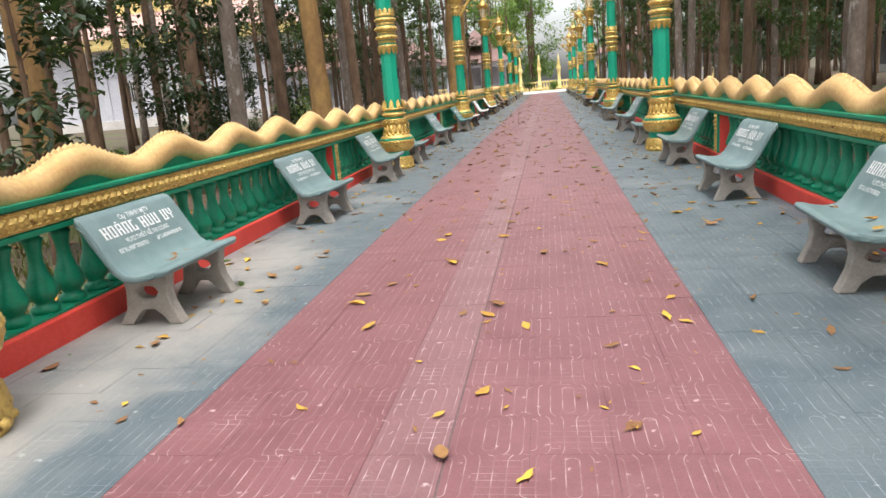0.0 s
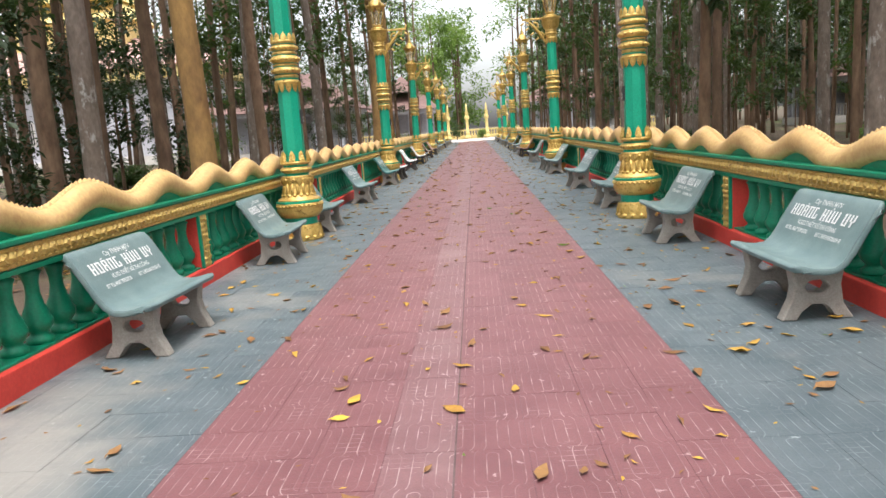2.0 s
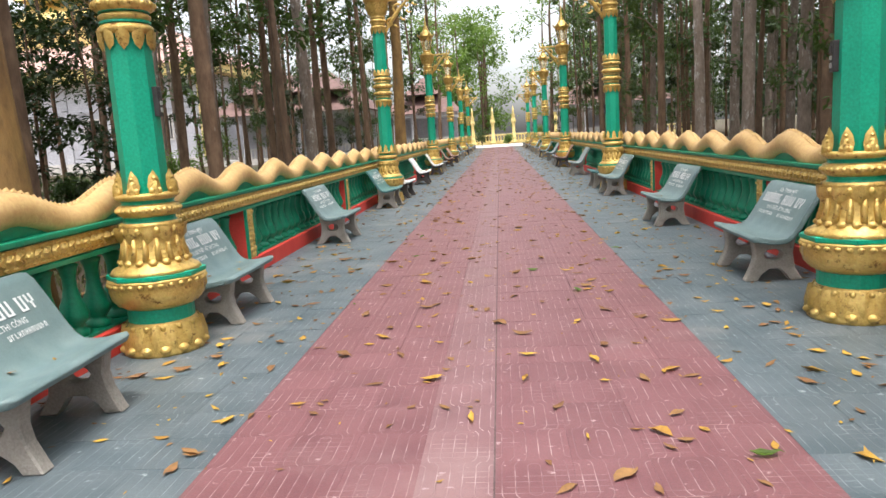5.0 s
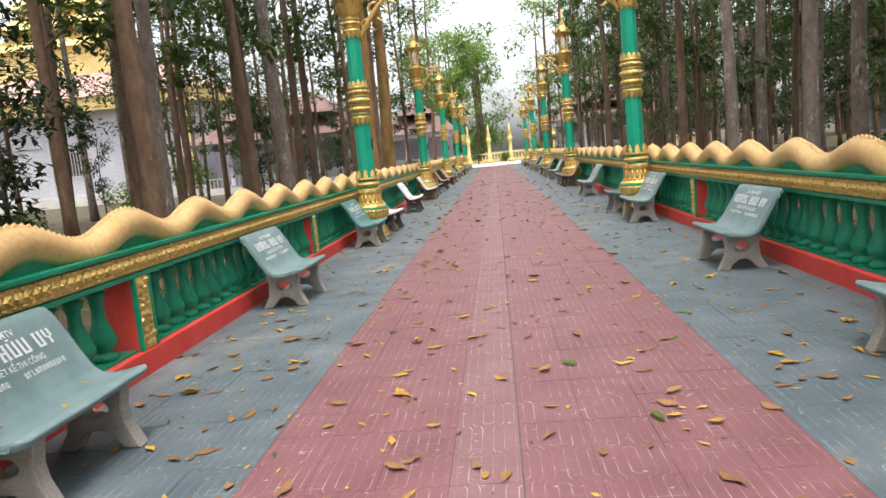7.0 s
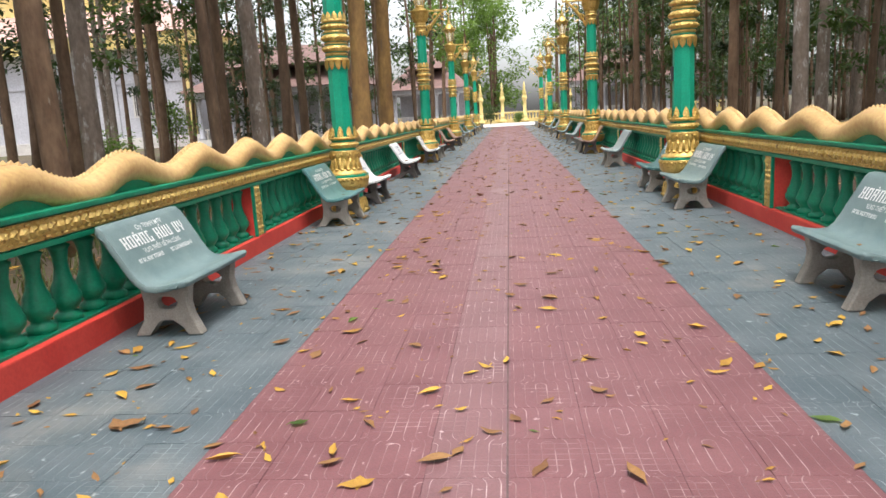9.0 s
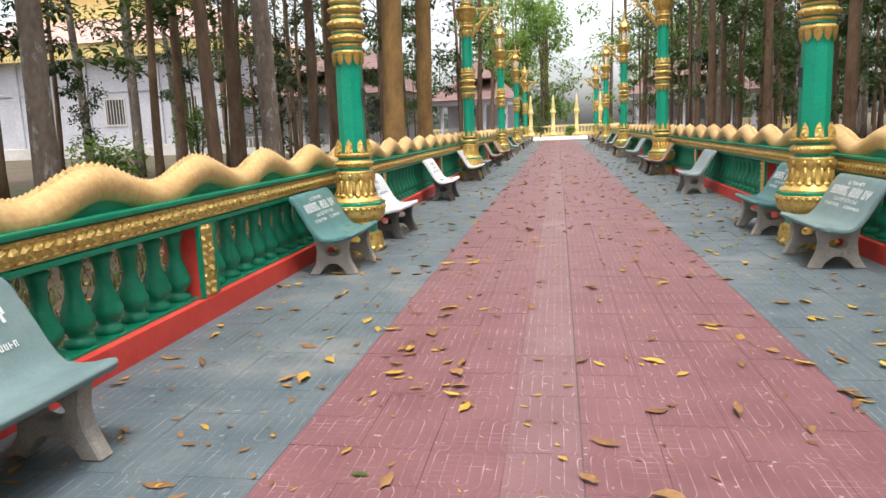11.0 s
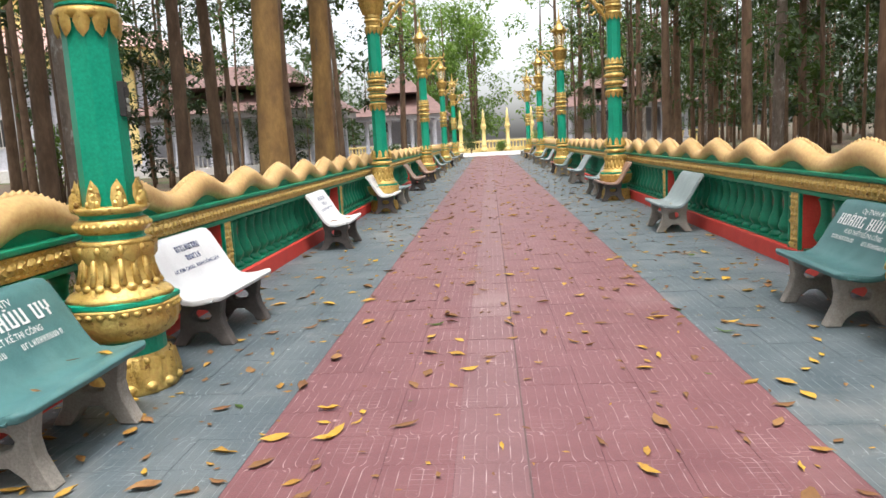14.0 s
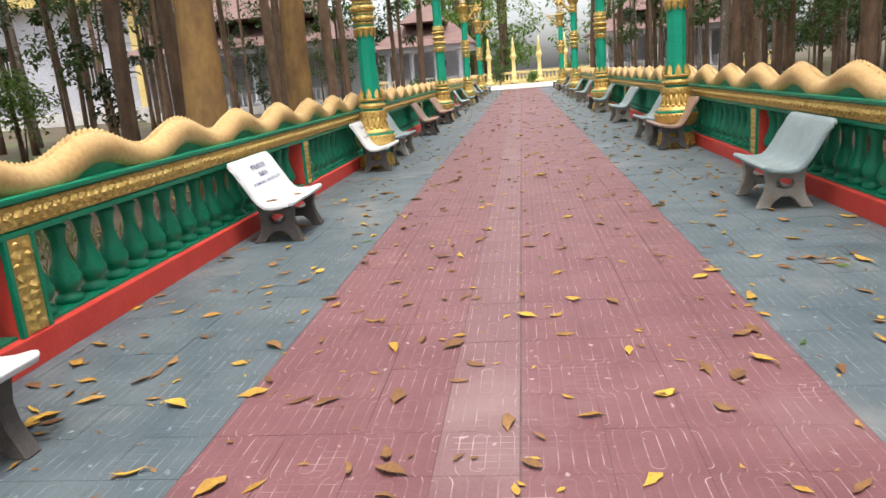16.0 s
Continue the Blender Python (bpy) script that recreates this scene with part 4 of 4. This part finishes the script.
def hall():
    root = new("temple_hall", None)
    x0, x1, y0, y1, h = -60.0, -29.7, 80.5, 98.5, 9.4
    bm = bmesh.new()
    box(bm, x0, y0, 0.9, x1, y1, h)
    obj("wall", bm, M_WALLP, root)
    bm = bmesh.new()
    box(bm, x0 - 0.4, y0 - 0.4, -0.2, x1 + 0.4, y1 + 0.4, 1.0, 0.05)
    obj("plinth", bm, M_CONC, root)
    bm = bmesh.new()
    for i in range(5):
        x = x0 + 0.4 + (x1 - x0 - 0.8) * i / 4
        box(bm, x - 0.35, y0 - 0.22, 1.0, x + 0.35, y0 + 0.1, h, 0.04)
    box(bm, x0, y0 - 0.12, 6.0, x1, y0 + 0.02, 6.25, 0.03)
    obj("pier", bm, M_WALLP, root)
    bm = bmesh.new()
    for x in (x1 - 0.45, ):
        box(bm, x - 0.35, y0 - 0.35, 1.0, x + 0.45, y0 + 0.3, h, 0.05)
    box(bm, x0 - 1.4, y0 - 1.4, h, x1 + 1.4, y1 + 1.4, h + 1.0, 0.05)
    obj("yellow_trim", bm, M_YELLOW, root)
    bm = bmesh.new()
    for i in range(110):
        x = x0 - 1.2 + i * 0.3
        box(bm, x, y0 - 1.42, h - 0.35, x + 0.2, y0 - 1.36, h + 0.02)
    obj("eaves_fringe", bm, M_YELLOW, root)
    bm = bmesh.new()
    roof_slab(bm, x0, x1, y0, y1, h + 0.98, h + 5.5, 8, 1.7)
    obj("roof", bm, M_ROOF, root)
    bm = bmesh.new()
    box(bm, -54, 87, h + 3.0, -40, 95, h + 7.5)
    for i in range(3):
        roof_slab(bm, -54 + i * 1.5, -40 - i * 1.5, 87 + i, 95 - i, h + 7.4 + i * 2.4, h + 10.4 + i * 2.4, 2.5, 0.8)
    obj("upper_tier", bm, M_YELLOW, root)
    for x in (-34.6, -42.0, -49.5):
        bm = bmesh.new()
        box(bm, x - 0.95, y0 - 0.03, 3.0, x + 0.95, y0 + 0.15, 5.3)
        w = obj("window", bm, M_BLACK, root)
        bm = bmesh.new()
        for a, b, c, d in ((-1.1, -0.95, 2.85, 5.45), (0.95, 1.1, 2.85, 5.45), (-0.95, 0.95, 5.3, 5.45), (-0.95, 0.95, 2.85, 3.0)):
            box(bm, x + a, y0 - 0.1, c, x + b, y0 + 0.1, d)
        for i in range(6):
            box(bm, x - 0.85 + i * 0.31, y0 - 0.07, 3.0, x - 0.79 + i * 0.31, y0 - 0.035, 5.3)
        obj("window_bars", bm, M_CONC, root)
    tagged(root, "large white temple hall with yellow eaves and rose tiled roof", "building")


hall()


def pavilion(x0, x1, y0, y1, h, ridge, label, roofmat, cols):
    root = new("pavilion", None)
    bm = bmesh.new()
    box(bm, x0, y0, -0.2, x1, y1, 0.5, 0.04)
    obj("platform", bm, M_CONC, root)
    for i in range(cols):
        for y in (y0 + 0.4, y1 - 0.4):
            bm = bmesh.new()
            x = x0 + 0.4 + (x1 - x0 - 0.8) * i / (cols - 1)
            lathe(bm, ((0.3, 0.5), (0.3, 0.75), (0.2, 0.8), (0.18, h - 0.5), (0.3, h - 0.25), (0.3, h)), 10, x, y)
            obj("column", bm, M_WALLP, root, True)
    bm = bmesh.new()
    box(bm, x0, y0 + (y1 - y0) * 0.7, 0.5, x1, y0 + (y1 - y0) * 0.75, h)
    obj("back_wall", bm, M_WALLP, root)
    bm = bmesh.new()
    box(bm, x0 - 0.5, y0 - 0.5, h, x1 + 0.5, y1 + 0.5, h + 0.45, 0.04)
    obj("fascia", bm, M_WALLP, root)
    bm = bmesh.new()
    roof_slab(bm, x0, x1, y0, y1, h + 0.44, ridge * 0.6 + h * 0.4, 2.5, 1.0)
    roof_slab(bm, x0 + 2.2, x1 - 2.2, y0 + 1.5, y1 - 1.5, ridge * 0.55 + h * 0.45, ridge, 2.0, 0.6)
    obj("roof", bm, roofmat, root)
    bm = bmesh.new()
    for i in range(cols - 1):
        xa, xb = x0 + 0.7 + (x1 - x0 - 0.8) * i / (cols - 1), x0 + 0.1 + (x1 - x0 - 0.8) * (i + 1) / (cols - 1)
        box(bm, xa, y0 + 0.35, 1.3, xb, y0 + 0.45, 1.4)
        for k in range(6):
            x = xa + (xb - xa) * (k + 0.5) / 6
            box(bm, x - 0.04, y0 + 0.36, 0.5, x + 0.04, y0 + 0.44, 1.3)
    obj("railing", bm, M_CONC, root)
    return tagged(root, label, "pavilion")


pavilion(-27.0, -13.0, 74.0, 86.0, 4.0, 8.4, "open pavilion with pale columns and dark red tiled roof", M_ROOFD, 6)
pavilion(-13.0, -5.5, 92.0, 102.0, 3.8, 8.6, "small pale pavilion with rose tiled tiered roof", M_ROOFD, 4)
pavilion(7.0, 19.0, 93.0, 103.0, 3.7, 7.6, "white pavilion with red roof beyond the trees", M_ROOFD, 6)
pavilion(25.5, 34.0, 58.0, 65.0, 2.9, 4.6, "low house glimpsed through dense trunks", M_ROOFD, 5)

# court beyond the walk
bm = bmesh.new()
box(bm, -11, 86.05, -0.08, 13, 106, -0.004)
tagged(obj("court", bm, M_CONC), "bright pale concrete court at the end of the walk", "pavement", kind="structure")


def gate_post(x, y, s=1.0):
    root = new("gate_post", None)
    bm = bmesh.new()
    lathe(bm, ((0.45, 0), (0.45, 0.3), (0.34, 0.36), (0.3, 0.7), (0.36, 0.8), (0.22, 0.9), (0.2, 2.6), (0.3, 2.8), (0.36, 3.0), (0.3, 3.1), (0.2, 3.5), (0.26, 3.6), (0.12, 4.1), (0.16, 4.2), (0.03, 5.0)), 12)
    obj("post", bm, M_YELLOW, root, True)
    root.matrix_basis = pose(x, y, -0.01)
    return tagged(root, "yellow cement post with tiered spire", "post", group="yellow posts of the court")


g = gate_post(-6.4, 106.5)
for x in (-9.2, -3.9, -1.2, 1.6, 4.4, 7.2):
    copy_thing(g, pose(x, 106.5, -0.01))
root = new("court_wall", None)
bm = bmesh.new()
box(bm, -32, 106.8, -0.2, 26, 107.1, 0.45, 0.03)
box(bm, -32, 106.75, 1.1, 26, 107.15, 1.3, 0.03)
obj("rail", bm, M_YELLOW, root)
bm = bmesh.new()
for i in range(145):
    lathe(bm, ((0.09, 0.45), (0.11, 0.65), (0.06, 0.9), (0.09, 1.1)), 6, -31.8 + i * 0.4, 106.95)
obj("balusters", bm, M_YELLOW, root)
tagged(root, "yellow balustrade wall closing the court", "wall", kind="structure")


def shrub(x, y, r, h, leaf, seed, label):
    q = random.Random(seed)
    vs, fs = [], []
    for _ in range(10):
        leaf_cloud(q, (q.uniform(-0.4, 0.4) * r, q.uniform(-0.4, 0.4) * r, h * q.uniform(0.3, 0.8)), r * 0.6, 130, 0.16, vs, fs)
    root = new("shrub", None)
    tagged(raw("foliage", vs, fs, leaf, root), kind="stuff")
    bm = bmesh.new()
    for a in range(5):
        tube(bm, [(0, 0, -0.1), (0.2 * r * math.cos(a * 1.3), 0.2 * r * math.sin(a * 1.3), h * 0.6)], [0.03, 0.012], 5)
    obj("stems", bm, M_BARK, root)
    root.location = (x, y, -0.02)
    tagged(root, label, "shrub")


for i, (x, y, r, h, lf) in enumerate(((-2.6, 101.0, 1.1, 2.4, M_LEAF), (-6.8, 90.5, 0.9, 1.2, M_LEAF_L), (-8.5, 95, 1.2, 1.6, M_LEAF_L), (4.6, 99, 1.2, 2.6, M_LEAF_L), (6.4, 93, 1.0, 1.5, M_LEAF),
                                     (0.8, 104.5, 0.8, 1.4, M_LEAF_L), (-9.5, 88, 1.0, 1.6, M_LEAF), (-13.0, 36.0, 1.2, 1.6, M_LEAF_L), (-15.0, 45.0, 1.4, 3.2, M_LEAF_L), (-9.8, 15.2, 0.7, 0.7, M_LEAF_L),
                                     (-13.5, 30.0, 1.0, 1.0, M_LEAF), (7.5, 28.0, 0.9, 1.1, M_LEAF), (10.0, 22.0, 1.1, 1.3, M_LEAF_L))):
    shrub(x, y, r, h, lf, 40 + i, "leafy green shrub on open soil")

# ---------------------------------------------------------------- grass behind the rail
def grass(n, seed):
    r = random.Random(seed)
    vs, fs = [], []
    for _ in range(n):
        y = r.uniform(0, 34)
        x = LEFT - 0.6 - 7.5 * r.random()
        if noise.noise(Vector((x * 0.35, y * 0.22, 3.0))) < -0.12:
            continue
        a, h = r.uniform(0, math.tau), r.uniform(0.10, 0.26)
        w, d = 0.012, Vector((math.cos(a), math.sin(a), 0))
        p, q = Vector((x, y, -0.1)), Vector((-d.y, d.x, 0))
        b = len(vs)
        vs += [tuple(p - q * w), tuple(p + q * w), tuple(p + d * h * 0.25 + q * w * 0.7 + Vector((0, 0, h * 0.7))), tuple(p + d * h * 0.25 - q * w * 0.7 + Vector((0, 0, h * 0.7))), tuple(p + d * h * 0.7 + Vector((0, 0, h)))]
        fs += [(b, b + 1, b + 2, b + 3), (b + 3, b + 2, b + 4)]
    tagged(raw("grass", vs, fs, M_GRASS), "thin dull green grass growing on the woodland soil", "grass", kind="stuff")


grass(22000, 31)


# ---------------------------------------------------------------- fallen leaves
def fallen(name, label, n, seed, place, materials, weights, lo, hi):
    r = random.Random(seed)
    vs, fs, sl = [], [], []
    for _ in range(n):
        x, y, z = place(r)
        a, s = r.uniform(0, math.tau), lo + (hi - lo) * r.random() ** 2.2
        d, w = Vector((math.cos(a), math.sin(a), 0)), Vector((-math.sin(a), math.cos(a), 0))
        curl, bend, wd = r.uniform(0.0, 0.26) * s, r.uniform(-0.02, 0.26) * s, r.uniform(0.15, 0.38)
        p = Vector((x, y, z + 0.004))
        b = len(vs)
        for t, k in ((-0.25, 0.25), (0.1, 0.85), (0.45, 1.0), (0.75, 0.6)):
            lift = Vector((0, 0, bend * (t - 0.3) ** 2 * 2))
            skew = r.uniform(-0.08, 0.08) * s
            vs += [tuple(p + d * s * t + w * (wd * s * k + skew) + lift + Vector((0, 0, curl * k))), tuple(p + d * s * t + lift + w * skew), tuple(p + d * s * t - w * (wd * s * k - skew) + lift + Vector((0, 0, curl * k * r.uniform(0.2, 1.2))))]
        vs.append(tuple(p + d * s * 1.05 + Vector((0, 0, max(0, bend * 1.1)))))
        vs.append(tuple(p - d * s * 0.5 + Vector((0, 0, 0.003))))
        k = r.choices(range(len(materials)), weights)[0]
        for i in range(3):
            q = b + 3 * i
            fs += [(q, q + 1, q + 4, q + 3), (q + 1, q + 2, q + 5, q + 4)]
        fs += [(b + 9, b + 10, b + 12), (b + 10, b + 11, b + 12), (b, b + 13, b + 1), (b + 1, b + 13, b + 2)]
        sl += [k] * 10
    tagged(raw(name, vs, fs, materials, slots=sl, smooth=True), label, "leaves", kind="stuff")


def on_walk(r):
    while True:
        x, y = r.uniform(LEFT + 0.05, RIGHT - 0.05), r.uniform(-3, 86)
        side = abs(x + 0.45) / 3
        if r.random() < (0.55 + 0.45 * side) * (0.22 + 0.78 * min(1, max(0, (y - 2) / 11))):
            return x, y, 0.002


def on_soil(r):
    if r.random() < 0.6:
        return LEFT - 0.42 - 4 * r.random() ** 1.5, r.uniform(0, 60), -0.045
    return RIGHT + 0.42 + 4 * r.random() ** 1.5, r.uniform(0, 60), -0.045


fallen("fallen_leaves", "curled yellow and brown dry leaves scattered on the tiles", 7600, 5, on_walk, (M_DRY, M_DRY_B, M_LEAF_L), (6, 7, 0.2), 0.025, 0.122)
fallen("leaf_litter", "brown leaf litter on the soil behind the balustrades", 3200, 6, on_soil, (M_DRY_B, M_DRY), (5, 1), 0.09, 0.17)
q9 = random.Random(9)
SEATS = []
for row, x, sgn in ((ROW_L, XL, 1), (ROW_R, XR, -1)):
    for y, kind in row[:9]:
        for _ in range(q9.choice((0, 1, 2, 3))):
            SEATS.append((x + sgn * q9.uniform(0.2, 0.38), y + q9.uniform(-0.45, 0.45), 0.425))
it = iter(SEATS)
fallen("seat_leaves", "a few dry leaves lying on bench seats", len(SEATS), 8, lambda r: next(it), (M_DRY, M_DRY_B), (3, 2), 0.05, 0.11)

# ---------------------------------------------------------------- pavement, tile by tile
root = new("pavement", None)
tagged(root, "embossed cement tile walk, red middle with blue-grey sides, worn", "pavement", kind="structure")
bm = bmesh.new()
box(bm, LEFT - 0.1, Y0, -0.12, RIGHT + 0.1, Y1, -0.006)
obj("bed", bm, M_JOINT, root)


def tile_mesh(material, gap=0.0):
    bm = bmesh.new()
    h = TILE / 2 - 0.0003
    box(bm, -h, -h, -0.03, h - gap, h, 0.0)
    es = [e for e in bm.edges if all(v.co.z > -0.001 for v in e.verts)]
    bmesh.ops.bevel(bm, geom=es, offset=0.0007, segments=1, affect="EDGES")
    o = obj("tile", bm, material)
    me = o.data
    bpy.data.objects.remove(o)
    return me


JOINT = 0.009                      # the open joint along the middle of the walk
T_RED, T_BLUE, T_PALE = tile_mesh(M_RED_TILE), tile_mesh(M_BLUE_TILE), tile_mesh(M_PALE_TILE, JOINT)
rt = random.Random(4)
far_vs, far_fs, far_sl = [], [], []
h = TILE / 2 - 0.0003
for j in range(int(Y0 / TILE) + 1, int(Y1 / TILE)):
    y = (j + 0.5) * TILE
    for i in range(-9, 9):
        x = -0.47 + (i + 0.5) * TILE
        if x < LEFT - 0.12 or x > RIGHT + 0.12:
            continue
        red = -4 <= i <= 3
        z = rt.uniform(-0.0009, 0.0009)
        if 8.0 < y < 14.0:
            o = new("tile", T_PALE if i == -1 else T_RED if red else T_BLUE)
            o.parent = root
            o.location = (x, y, z)
        else:
            b = len(far_vs)
            e = h - 0.0007
            w = x + h - (JOINT if i == -1 else 0)
            far_vs += [(x - h, y - h, z - 0.012), (w, y - h, z - 0.012), (w, y + h, z - 0.012), (x - h, y + h, z - 0.012), (x - e, y - e, z), (w - h + e, y - e, z), (w - h + e, y + e, z), (x - e, y + e, z)]
            far_fs += [(b + 4, b + 5, b + 6, b + 7), (b, b + 1, b + 5, b + 4), (b + 1, b + 2, b + 6, b + 5), (b + 2, b + 3, b + 7, b + 6), (b + 3, b, b + 4, b + 7)]
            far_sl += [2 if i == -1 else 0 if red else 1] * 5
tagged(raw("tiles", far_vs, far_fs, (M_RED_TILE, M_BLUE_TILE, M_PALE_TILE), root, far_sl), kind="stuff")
